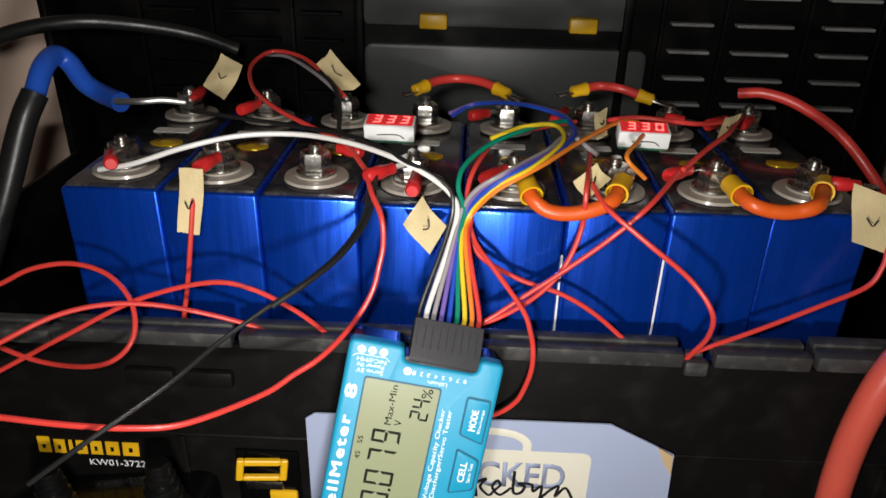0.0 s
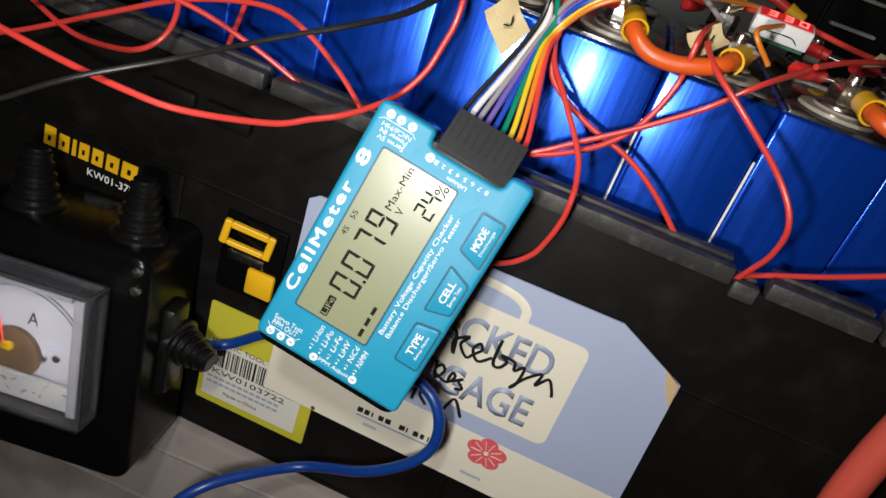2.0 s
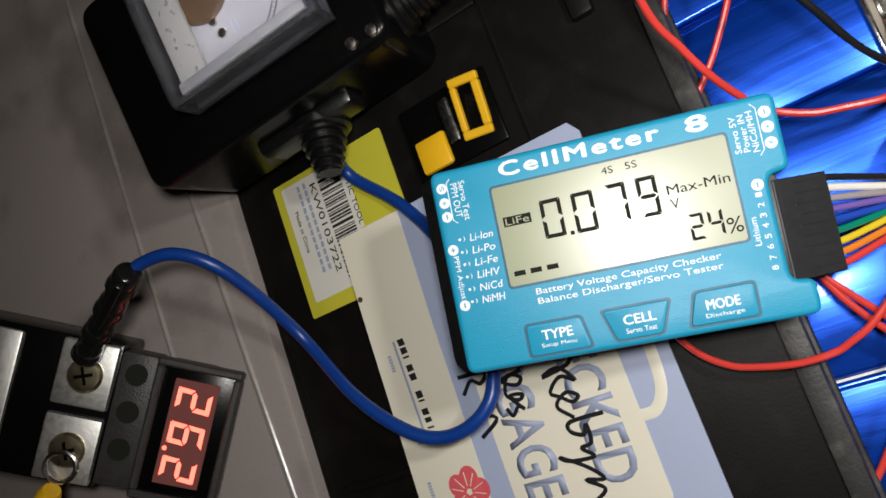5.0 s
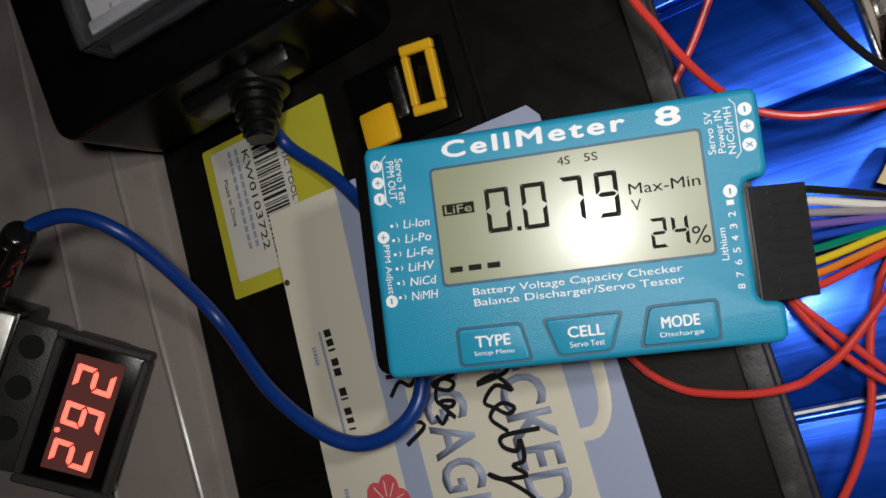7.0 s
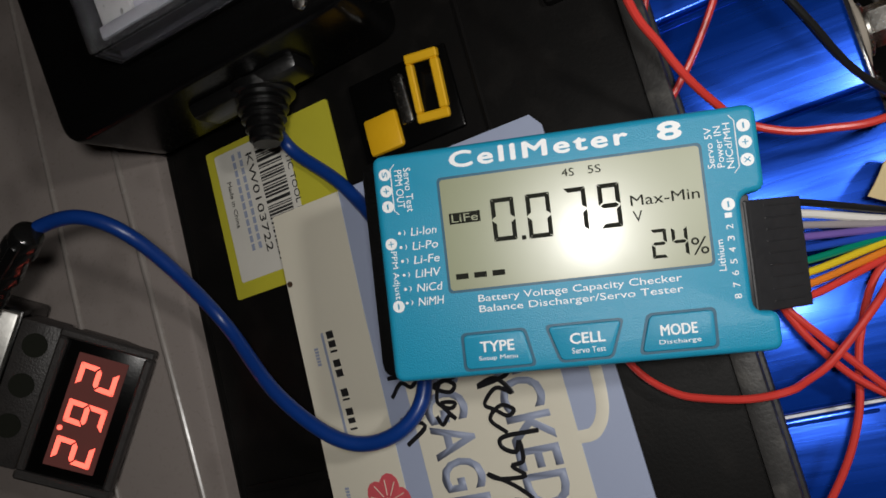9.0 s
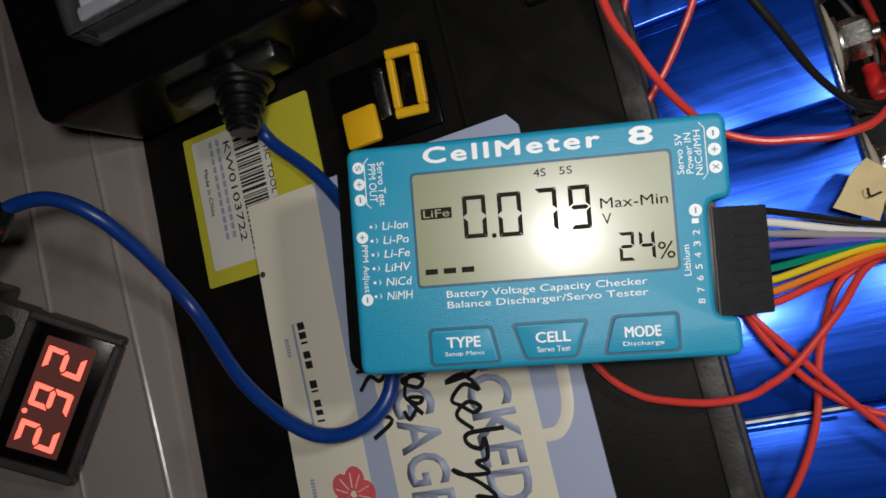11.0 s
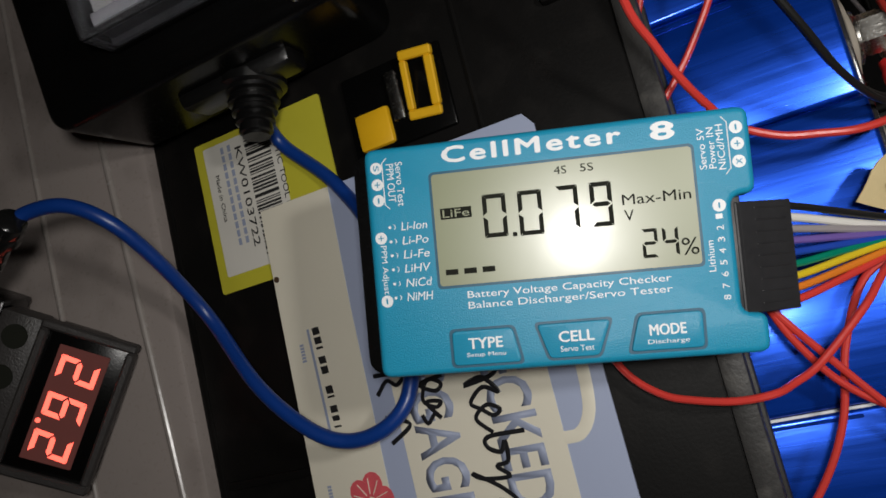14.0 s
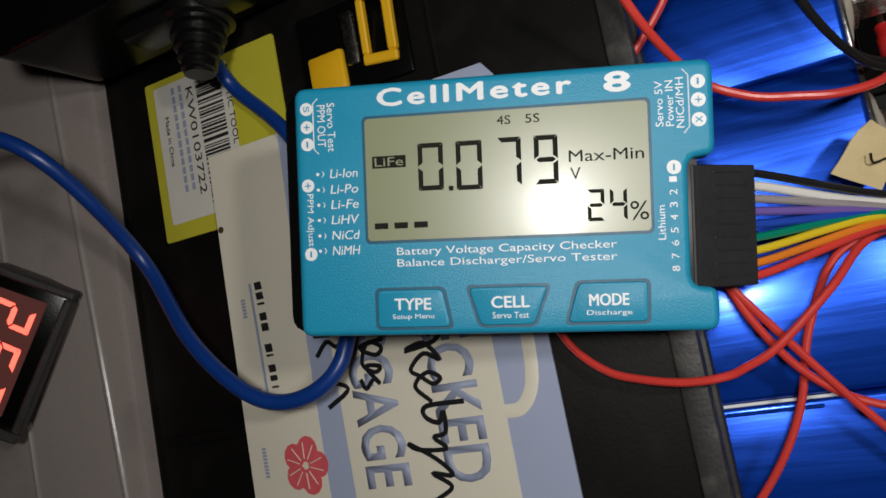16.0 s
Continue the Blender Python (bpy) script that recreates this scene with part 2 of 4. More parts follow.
def axes(o, u, v):
    u, v = Vector(u).normalized(), Vector(v)
    v = (v - u * u.dot(v)).normalized()
    n = u.cross(v)
    return Matrix(((u.x, v.x, n.x, o[0]), (u.y, v.y, n.y, o[1]), (u.z, v.z, n.z, o[2]), (0, 0, 0, 1)))


def letters(text, cx, cy, w, h, z, material, parent, turn=0.0, shear=0.0, bold=0.0, name="lettering", depth=0.00012, label="", heavy=0.0, spacing=1.0):
    """Writing in a w x h field centred on (cx, cy) of the parent's own plane."""
    cu = bpy.data.curves.new("text", "FONT")
    cu.body, cu.size, cu.shear, cu.offset, cu.resolution_u, cu.space_character = text, 1.0, shear, bold, 3, spacing
    tmp = bpy.data.objects.new("text", cu)
    scene.collection.objects.link(tmp)
    bpy.context.view_layer.update()
    me = bpy.data.meshes.new_from_object(tmp.evaluated_get(bpy.context.evaluated_depsgraph_get()))
    bpy.data.objects.remove(tmp)
    bpy.data.curves.remove(cu)
    co = np.array([v.co[:] for v in me.vertices])
    lo, hi = co.min(0), co.max(0)
    rot = Matrix.Rotation(radians(turn), 4, "Z")
    for v in me.vertices:
        x, y = (v.co.x - (lo[0] + hi[0]) / 2) * w / (hi[0] - lo[0]), (v.co.y - (lo[1] + hi[1]) / 2) * h / (hi[1] - lo[1])
        v.co = Matrix.Translation((cx, cy, z)) @ rot @ Vector((x, y, 0))
    bm = bmesh.new()
    bm.from_mesh(me)
    if heavy:
        base = [v.co.copy() for v in me.vertices]
        for n, (dx, dy) in enumerate(((-1, 0), (1, 0), (0, 1), (0, -1))):
            for v, c in zip(me.vertices, base):
                v.co = c + Vector((dx * heavy, dy * heavy * 0.6, 0.00001 * (n + 1)))
            bm.from_mesh(me)
    bpy.data.meshes.remove(me)
    r = bmesh.ops.extrude_face_region(bm, geom=list(bm.faces))
    bmesh.ops.translate(bm, vec=(0, 0, depth), verts=[v for v in r["geom"] if isinstance(v, bmesh.types.BMVert)])
    ob = finish(name, bm, material, parent, label or f"{text} printed", smooth=False)
    return ob


SEGS = {"0": "abcdef", "7": "abc", "9": "abcdfg", "2": "abged", "4": "fgbc", "6": "afgedc", "3": "abgcd"}


def digit(ch, x0, y0, x1, y1, z, t, material, parent, lean=0.0, matrix=None):
    """A seven-segment figure: x0..x1, y0 (bottom)..y1 (top)."""
    ym, g = (y0 + y1) / 2, t * 0.12
    bars = {"a": ((x0, y1), (x1, y1), 0, -1), "d": ((x0, y0), (x1, y0), 0, 1), "g": ((x0, ym), (x1, ym), 0, 0),
            "f": ((x0, ym), (x0, y1), 1, 0), "b": ((x1, ym), (x1, y1), -1, 0), "e": ((x0, y0), (x0, ym), 1, 0), "c": ((x1, y0), (x1, ym), -1, 0)}
    for s in SEGS[ch]:
        (ax, ay), (bx, by), ox, oy = bars[s]
        if ay == by:
            o = oy * t
            pts = [(ax + g, ay), (bx - g, by), (bx - t, by + o), (ax + t, ay + o)] if oy else [(ax + t * .4, ay), (ax + t, ay + t / 2), (bx - t, ay + t / 2), (bx - t * .4, ay), (bx - t, ay - t / 2), (ax + t, ay - t / 2)]
        else:
            o = ox * t
            lo, hi = (ay + g, by - g)
            pts = [(ax, lo), (ax, hi), (ax + o, hi - t * .8), (ax + o, lo + t * .8)]
        part("segment", plate([(x + lean * (y - y0), y) for x, y in pts], z, z + 0.0001), material, parent, matrix=matrix)


def wire(points, r, material, name, label, category="wire", group="", sides=10):
    return tagged(finish(name, tube(points, r, sides), material), label, category, group)

# ---- setting ----
# one grey sheet: level under the toolbox, then sloping down towards the viewer
PROFILE = [(0.72, 0.0), (0.2485, 0.0), (0.2460, -0.0008), (0.2445, -0.003), (0.2188, -0.3113), (0.205, -0.333), (0.185, -0.34), (-1.7, -0.34)]
bm = bmesh.new()
cols = [[bm.verts.new((x, y, z)) for y, z in PROFILE] + [bm.verts.new((x, -1.7, -0.4)), bm.verts.new((x, 0.72, -0.4))] for x in (-1.7, 1.7)]
n = len(cols[0])
for i in range(n):
    bm.faces.new((cols[0][i], cols[0][(i + 1) % n], cols[1][(i + 1) % n], cols[1][i]))
bm.faces.new(cols[0][::-1])
bm.faces.new(cols[1])
bmesh.ops.recalc_face_normals(bm, faces=bm.faces)
floor = tagged(finish("floor", bm, FLOOR_GREY), "glossy grey plastic ledge with moulded ridges, dropping steeply before the toolbox", "floor", kind="structure")
for z, r, skew in ((-0.012, 0.0014, 0.06), (-0.052, 0.0012, 0.03)):
    pts = [(x, 0.2445 + (z + skew * x + 0.003) / 12 - 0.0003, z + skew * x) for x in (-1.2, -0.5, -0.2, 0.0, 0.12)]
    finish("floor_ridge", tube(pts, r, 10, 6), RIDGE_GREY, floor, "thin moulded ridge")
wall_back = tagged(finish("wall_back", box((-1.6, 0.56, -0.4), (1.6, 0.7, 2.4)), WALL_BEIGE), "beige painted wall behind the toolbox", "wall", kind="structure")
wall_left = tagged(finish("wall_left", box((-1.7, -1.6, -0.4), (-1.6, 0.7, 2.4)), WALL_BEIGE), "beige painted side wall", "wall", kind="structure")
wall_right = tagged(finish("wall_right", box((1.6, -1.6, -0.4), (1.7, 0.7, 2.4)), WALL_BEIGE), "beige painted side wall", "wall", kind="structure")
wall_front = tagged(finish("wall_front", box((-1.6, -1.7, -0.4), (1.6, -1.6, 2.4)), WALL_BEIGE), "beige painted wall", "wall", kind="structure")
ceiling = tagged(finish("ceiling", box((-1.7, -1.7, 2.4), (1.7, 0.7, 2.45)), WHITE), "plain pale ceiling", "ceiling", kind="structure")

# ---- toolbox ----
X0, X1, Y0, Y1, RIM = -0.262, 0.276, 0.25, 0.5, 0.190
toolbox = thing("toolbox", "open black plastic toolbox with worn rim, holding blue battery cells", "toolbox", pose(0, 0, 0))
part("bottom", box((X0, Y0, 0.0), (X1, Y1, 0.004), 0.0015), BLACK_ABS, toolbox)
front = part("front_wall", box((X0, Y0, 0.004), (X1, Y0 + 0.004, RIM - 0.006), 0.001), BLACK_ABS, toolbox, "scuffed black front wall")
part("back_wall", box((X0, Y1 - 0.004, 0.004), (X1, Y1, RIM - 0.006), 0.001), BLACK_ABS, toolbox)
part("side_wall", box((X0, Y0 + 0.004, 0.004), (X0 + 0.004, Y1 - 0.004, RIM - 0.002), 0.001), BLACK_ABS, toolbox)
part("side_wall", box((X1 - 0.004, Y0 + 0.004, 0.004), (X1, Y1 - 0.004, RIM - 0.002), 0.001), BLACK_ABS, toolbox)
part("seam_line", tube([(X0 + 0.01, Y0 - 0.0002, 0.1346), (0, Y0 - 0.0002, 0.1352), (X1 - 0.01, Y0 - 0.0002, 0.136)], 0.0009, 6, 4), BLACK_ABS, front)
# the rim: a lip in lengths of slightly different height, with a groove behind it
for a, b, z, d in ((X0, -0.167, RIM - 0.002, 0.010), (-0.166, -0.09, RIM, 0.009), (-0.087, 0.0955, RIM, 0.011), (0.0965, 0.106, RIM - 0.004, 0.008), (0.108, 0.147, RIM + 0.0005, 0.012), (0.149, X1, RIM + 0.001, 0.014)):
    part("rim", box((a, Y0 - 0.0015, z - 0.007), (b, Y0 + d * 0.42, z), 0.0011), RIM_WORN, toolbox, "grey worn plastic lip")
    part("rim", box((a + 0.001, Y0 + d * 0.52, z - 0.007), (b - 0.001, Y0 + d, z + 0.001), 0.0009), RIM_WORN, toolbox, "grey worn plastic lip")
for x in (-0.12, 0.03, 0.19):
    part("wall_rib", box((x, Y0 - 0.0014, 0.006), (x + 0.003, Y0 + 0.001, 0.134), 0.0006), BLACK_ABS, front)
for x in (-0.137, -0.112):
    part("wall_moulding", box((x, Y0 - 0.0035, 0.1635), (x + 0.021, Y0 + 0.001, 0.1715), 0.0014), BLACK_ABS, front, "small moulded lug")
# front latch
latch = part("latch", box((-0.0950, Y0 - 0.0022, 0.090), (-0.066, Y0, 0.1285), 0.001), BLACK_GLOSS, toolbox, "black latch with a yellow frame")
LATCHM = axes((-0.0824, 0.2460, 0.1202), (0.0215, 0.0045, -0.0030), (0.0, 0.001, 1))
bm = bmesh.new()
for lo, hi in (((-0.0112, -0.0058), (-0.0080, 0.0058)), ((0.0080, -0.0058), (0.0112, 0.0058)), ((-0.0080, 0.0028), (0.0080, 0.0058)), ((-0.0080, -0.0058), (0.0080, -0.0034))):
    box((lo[0], lo[1], -0.0008), (hi[0], hi[1], 0.0020), 0.0005, 1, bm)
part("latch_frame", bm, YELLOW, latch, "yellow plastic frame", LATCHM)
part("latch_tab", box((-0.0805, Y0 - 0.0040, 0.0932), (-0.0675, Y0 - 0.001, 0.1062), 0.0012), YELLOW, latch, "yellow plastic tab")
part("latch_bar", box((-0.0905, Y0 - 0.0045, 0.1076), (-0.0735, Y0 - 0.0030, 0.1122), 0.0008), STEEL, latch, "dull metal pin")
# maker's mark: plain yellow shapes, one to a letter
WALLM = axes((0.0022, Y0 - 0.0004, 0.0032), (1, 0, 0), (0, 0, 1))
x = -0.1888
for wd, cut in ((0.0068, 1), (0.0062, 1), (0.0028, 0), (0.0060, 1), (0.0064, 2), (0.0072, 2), (0.0086, 1)):
    hgt = 0.0092 if x < -0.185 else 0.0078
    bm = plate([(x + 0.0006, 0.1175), (x + wd * 0.94, 0.1175), (x + wd, 0.1175 + hgt), (x + 0.0012, 0.1175 + hgt)], 0, 0.0003)
    part("mark_shape", bm, YELLOW, front, matrix=WALLM)
    if cut:
        part("mark_gap", plate([(x + wd * 0.42, 0.1198), (x + wd * 0.62, 0.1198), (x + wd * 0.64, 0.1222), (x + wd * 0.44, 0.1222)], 0.0003, 0.0005), BLACK_ABS, front, matrix=WALLM)
    x += wd + 0.0006
letters("KW01-3722", -0.1527, 0.1128, 0.026, 0.0036, 0.0001, PRINT_WHITE, front).matrix_basis = WALLM
# the lid, folded up behind
LY = 0.52
lid = part("lid", box((-0.279, LY + 0.006, 0.165), (0.289, LY + 0.011, 0.46), 0.003), BLACK_ABS, toolbox, "black inside of the raised lid")
part("lid_edge", box((-0.283, LY - 0.03, 0.165), (-0.277, LY + 0.012, 0.46), 0.002), BLACK_ABS, lid)
part("lid_edge", box((0.287, LY - 0.03, 0.165), (0.293, LY + 0.012, 0.46), 0.002), BLACK_ABS, lid)
part("hinge_strip", box((-0.262, 0.4985, 0.165), (0.276, LY + 0.008, 0.178), 0.002), BLACK_ABS, lid)
part("lid_panel", plate(rounded(-0.071, 0.196, 0.127, 0.2552, 0.006), 0, 0.007, 0.002), LID_GREY, lid, "smooth grey raised panel", axes((0, LY + 0.007, 0), (1, 0, 0), (0, 0, 1)))
part("lid_panel", plate(rounded(-0.071, 0.2675, 0.113, 0.34, 0.004), 0, 0.0075, 0.002), LID_GREY, lid, "smooth grey raised panel", axes((0, LY + 0.007, 0), (1, 0, 0), (0, 0, 1)))
for x in (-0.071, 0.113):
    part("lid_post", box((x - 0.006, LY - 0.004, 0.18), (x, LY + 0.007, 0.46), 0.0015), BLACK_ABS, lid)
for x in (-0.0316, 0.0700):
    part("catch", box((x, LY - 0.010, 0.2672), (x + 0.019, LY + 0.002, 0.2772), 0.0015), YELLOW, lid, "yellow plastic catch")
# slats: highlights painted into the right-hand ones by colour, left ones kept black
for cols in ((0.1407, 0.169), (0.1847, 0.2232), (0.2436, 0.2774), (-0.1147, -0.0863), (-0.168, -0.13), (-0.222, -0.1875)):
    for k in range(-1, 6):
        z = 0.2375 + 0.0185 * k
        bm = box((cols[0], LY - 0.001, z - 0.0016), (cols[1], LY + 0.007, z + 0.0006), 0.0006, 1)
        part("lid_slat", bm, LID_SLAT_LIT if cols[0] > 0 else BLACK_ABS, lid, "plastic rib, its torch highlight painted in as pale grey" if cols[0] > 0 else "")
for x in (0.1345, 0.1770, 0.2335, 0.2820, -0.1210, -0.1780, -0.2290):
    part("lid_rib", box((x - 0.0012, LY + 0.001, 0.18), (x + 0.0012, LY + 0.0065, 0.46), 0.0005, 1), BLACK_ABS, lid)

# ---- battery cells ----
CELL_Y, PITCH, CX0, TOPZ, CELL = 0.3333, 0.0423, -0.1452, 0.2415, 0.88


def bolt(parent, x, y, z, lift=0.0):
    base = part("terminal_base", lathe([(0.0150, 0), (0.0160, 0.0006), (0.0155, 0.0016), (0.0105, 0.0020), (0.0100, 0.0026)], 32), ADHESIVE, parent, "pale translucent terminal ring", Matrix.Translation((x, y, z)) @ Matrix.Diagonal((1, 1, 1.3, 1)))
    part("washer", lathe([(0.0088, 0.0026), (0.0098, 0.0029), (0.0098, 0.0036), (0.0088, 0.0039), (0.0050, 0.0039)], 28), STEEL, base)
    bm = lathe([(0.0060, 0.0039), (0.0074, 0.0042), (0.0078, 0.0048), (0.0078, 0.0098), (0.0070, 0.0110), (0.0040, 0.0112), (0.0036, 0.0100)], 6)
    part("nut", bm, STEEL, base, "shiny hexagon nut")
    part("stud", lathe([(0.0030, 0.003), (0.0030, 0.0132 + lift), (0.0025, 0.0138 + lift)], 16), STEEL, base)


def make_cell():
    c = thing("battery_cell", "blue foil-wrapped prismatic battery cell standing in the toolbox", "battery", group="battery cells in a row")
    h, w, d = (TOPZ - 0.0045) / CELL, 0.0470, 0.132
    part("can", box((-w / 2, -d / 2, 0), (w / 2, d / 2, h - 0.0015), 0.0018, 3), BLUE_FILM, c)
    part("lid_film", box((-w / 2 + 0.0018, -d / 2 + 0.0022, h - 0.003), (w / 2 - 0.0018, d / 2 - 0.0022, h), 0.0008), CELL_TOP, c, "dark glossy film over the cell top")
    for y in (-0.044, 0.050):
        bolt(c, 0, y, h)
    part("vent", lathe([(0.0078, 0), (0.0078, 0.0006), (0.0070, 0.0009), (0.0030, 0.0009), (0.0012, 0.0016)], 24), YELLOW_FOIL, c, "round yellow vent film", Matrix.Translation((0.004, -0.002, h)) @ Matrix.Diagonal((1.15, 0.8, 1, 1)))
    part("sticker", plate(rounded(-0.011, 0.016, 0.010, 0.024, 0.001), h, h + 0.0003), LABEL_WHITE, c, "small white sticker")
    part("wrap_fold", box((-w / 2 + 0.002, -d / 2 - 0.0006, 0.05), (-w / 2 + 0.0032, -d / 2 + 0.0008, h - 0.031), 0.0003, 1), BLUE_FILM, c, "folded seam of the blue wrap")
    return c


first = make_cell()
cells = [first]
for k in range(1, 8):
    cells.append(copy_thing(first, pose(CX0 + PITCH * k, CELL_Y + (0.002, 0.001, -0.003, -0.004, -0.002, -0.001, 0.004, 0)[k - 1], 0.0045) @ Matrix.Diagonal((CELL, CELL, CELL, 1))))
first.matrix_basis = pose(CX0, CELL_Y + 0.003, 0.0045) @ Matrix.Diagonal((CELL, CELL, CELL, 1))
for k in (5, 6, 7):
    part("seam_strip", box((-0.0243, -0.0672, 0.1983), (-0.0233, -0.0661, 0.2453), 0.0002, 1), PRINT_WHITE, cells[k], "bright edge of a clear separator")

# ---- cell meter ----
MM = axes((-0.0213, 0.2107, 0.1619), (0.165, 0.270, 0.949), (-0.983, -0.031, 0.179)) @ Matrix.Diagonal((0.9804, 0.9804, 0.9804, 1))
meter = thing("battery_meter", "teal handheld battery meter leaning on the black toolbox front", "battery meter", MM)
k = 0.001
OUT = [(46.2, 22.8), (-49.6, 22.8), (-49.6, -36.6), (46.0, -36.6), (46.0, -27.0), (40.3, -27.0), (40.3, 1.5), (46.2, 1.5)]
outline = soften([(x * k, y * k) for x, y in OUT], 0.0028, 4)
part("front_shell", plate(outline, -0.0065, 0.0, 0.0016, 3), TEAL, meter, "teal plastic front shell")
back = soften([((x * 0.992 if x > 0 else x - 4.5) * k, y * k * 0.985) for x, y in OUT], 0.0045, 4)
part("back_shell", plate(back, -0.0185, -0.0065), BLACK_GLOSS, meter, "black plastic back shell")
part("display_frame", plate(rounded(-0.0328, -0.0150, 0.0328, 0.0150, 0.0012), -0.0002, 0.00015), TEAL_DARK, meter)
display = part("display", plate(rounded(-0.0321, -0.0143, 0.0321, 0.0143, 0.0009), 0.00005, 0.0003), LCD, meter, "pale green liquid-crystal display")
Z = 0.0003
digit("0", -0.0196, -0.0031, -0.0137, 0.0078, Z, 0.0011, SEGMENT, display)
digit("0", -0.0107, -0.0034, -0.0047, 0.0078, Z, 0.0011, SEGMENT, display)
digit("7", -0.0012, -0.0030, 0.0042, 0.0080, Z, 0.0011, SEGMENT, display)
digit("9", 0.0071, -0.0030, 0.0124, 0.0080, Z, 0.0011, SEGMENT, display)
part("decimal_point", plate(rounded(-0.0126, -0.0034, -0.0115, -0.0023, 0.0002), Z, Z + 0.0001), SEGMENT, display)
digit("2", 0.0185, -0.0118, 0.0222, -0.0047, Z, 0.0008, SEGMENT, display)
digit("4", 0.0234, -0.0118, 0.0271, -0.0047, Z, 0.0008, SEGMENT, display)
letters("%", 0.0297, -0.0098, 0.0040, 0.0042, Z, SEGMENT, display)
letters("Max-Min", 0.0229, 0.0029, 0.0163, 0.0026, Z, SEGMENT, display)
letters("V", 0.0161, -0.0010, 0.0023, 0.0027, Z, SEGMENT, display)
letters("4S", 0.0005, 0.0120, 0.0031, 0.0020, Z, SEGMENT, display)
letters("5S", 0.0070, 0.0120, 0.0032, 0.0020, Z, SEGMENT, display)
part("chemistry_field", plate([(-0.0305, 0.0026), (-0.0225, 0.0026), (-0.0225, 0.0054), (-0.0305, 0.0054)], Z, Z + 0.0001), SEGMENT, display)
letters("LiFe", -0.0265, 0.0040, 0.0068, 0.0020, Z + 0.0001, LCD, display)
for x in (-0.0288, -0.0241, -0.0194):
    part("level_bar", plate([(x - 0.0016, -0.0116), (x + 0.0016, -0.0116), (x + 0.0016, -0.0102), (x - 0.0016, -0.0102)], Z, Z + 0.0001), SEGMENT, display)
letters("CellMeter", -0.0065, 0.0191, 0.0445, 0.0040, 0.0, PRINT_WHITE, meter, heavy=0.00027, label="bold white model lettering", spacing=1.22)
letters("8", 0.0258, 0.0189, 0.0052, 0.0042, 0.0, PRINT_WHITE, meter, heavy=0.00036, label="bold white figure")
letters("Battery Voltage Capacity Checker", -0.0004, -0.0172, 0.0500, 0.0023, 0.0, PRINT_WHITE, meter)
letters("Balance Discharger/Servo Tester", -0.0004, -0.0199, 0.0500, 0.0023, 0.0, PRINT_WHITE, meter)
for y, s in zip((2.0, -1.7, -5.3, -8.9, -12.6, -16.2), ("Li-Ion", "Li-Po", "Li-Fe", "LiHV", "NiCd", "NiMH")):
    letters(s, -0.0376, y * k, 0.0068, 0.0021, 0.0, PRINT_WHITE, meter, shear=0.15)
    part("bullet", lathe([(0.0004, 0), (0.0004, 0.0001)], 10), PRINT_WHITE, meter, matrix=Matrix.Translation((-0.0440, y * k, 0)))
    letters(")", -0.0427, y * k, 0.0006, 0.0014, 0.0, PRINT_WHITE, meter)


def dot(x, y, sign, turn=-90):
    d = part("round_mark", lathe([(0.00155, 0), (0.00155, 0.0001)], 20), PRINT_WHITE, meter, matrix=Matrix.Translation((x, y, 0)))
    letters(sign, 0, 0, 0.0014, 0.0014 if sign != "-" else 0.0004, 0.0001, TEAL, d, turn)


for y, s in ((0.0176, "S"), (0.0133, "+"), (0.0092, "-")):
    dot(-0.0463, y, s)
for y, s in ((0.0177, "-"), (0.0137, "+"), (0.0094, "x")):
    dot(0.0429, y, s)
dot(-0.0465, -0.0006, "+")
dot(-0.0463, -0.0169, "-")
dot(0.0373, -0.0007, "-", 90)
letters("PPM Adjust", -0.0463, -0.0088, 0.0125, 0.0020, 0.0, PRINT_WHITE, meter, -90)
letters("Servo Test", -0.0403, 0.0130, 0.0115, 0.0019, 0.0, PRINT_WHITE, meter, -90)
letters("PPM OUT", -0.0427, 0.0134, 0.0100, 0.0020, 0.0, PRINT_WHITE, meter, -90)
for i, (s, wd) in enumerate((("Servo 5V", 0.0100), ("Power IN", 0.0100), ("NiCd/MH", 0.0110))):
    letters(s, 0.0346 + 0.0022 * i, 0.0133, wd, 0.0017, 0.0, PRINT_WHITE, meter, 90)
letters("Lithium", 0.0343, -0.0127, 0.0075, 0.0016, 0.0, PRINT_WHITE, meter, 90)
for i in range(8):
    letters(str(i + 1), 0.0370, (-3.3 - 2.79 * i) * k, 0.0012, 0.0016, 0.0, PRINT_WHITE, meter, 90)
for pts in ([(-0.0435, 0.0200), (-0.0447, 0.0188), (-0.0447, 0.0080), (-0.0435, 0.0068)], [(0.0397, 0.0206), (0.0409, 0.0192), (0.0409, 0.0080), (0.0397, 0.0066)]):
    part("bracket_line", tube([(x, y, 0.0) for x, y in pts], 0.00016, 6, smooth=False), PRINT_WHITE, meter)
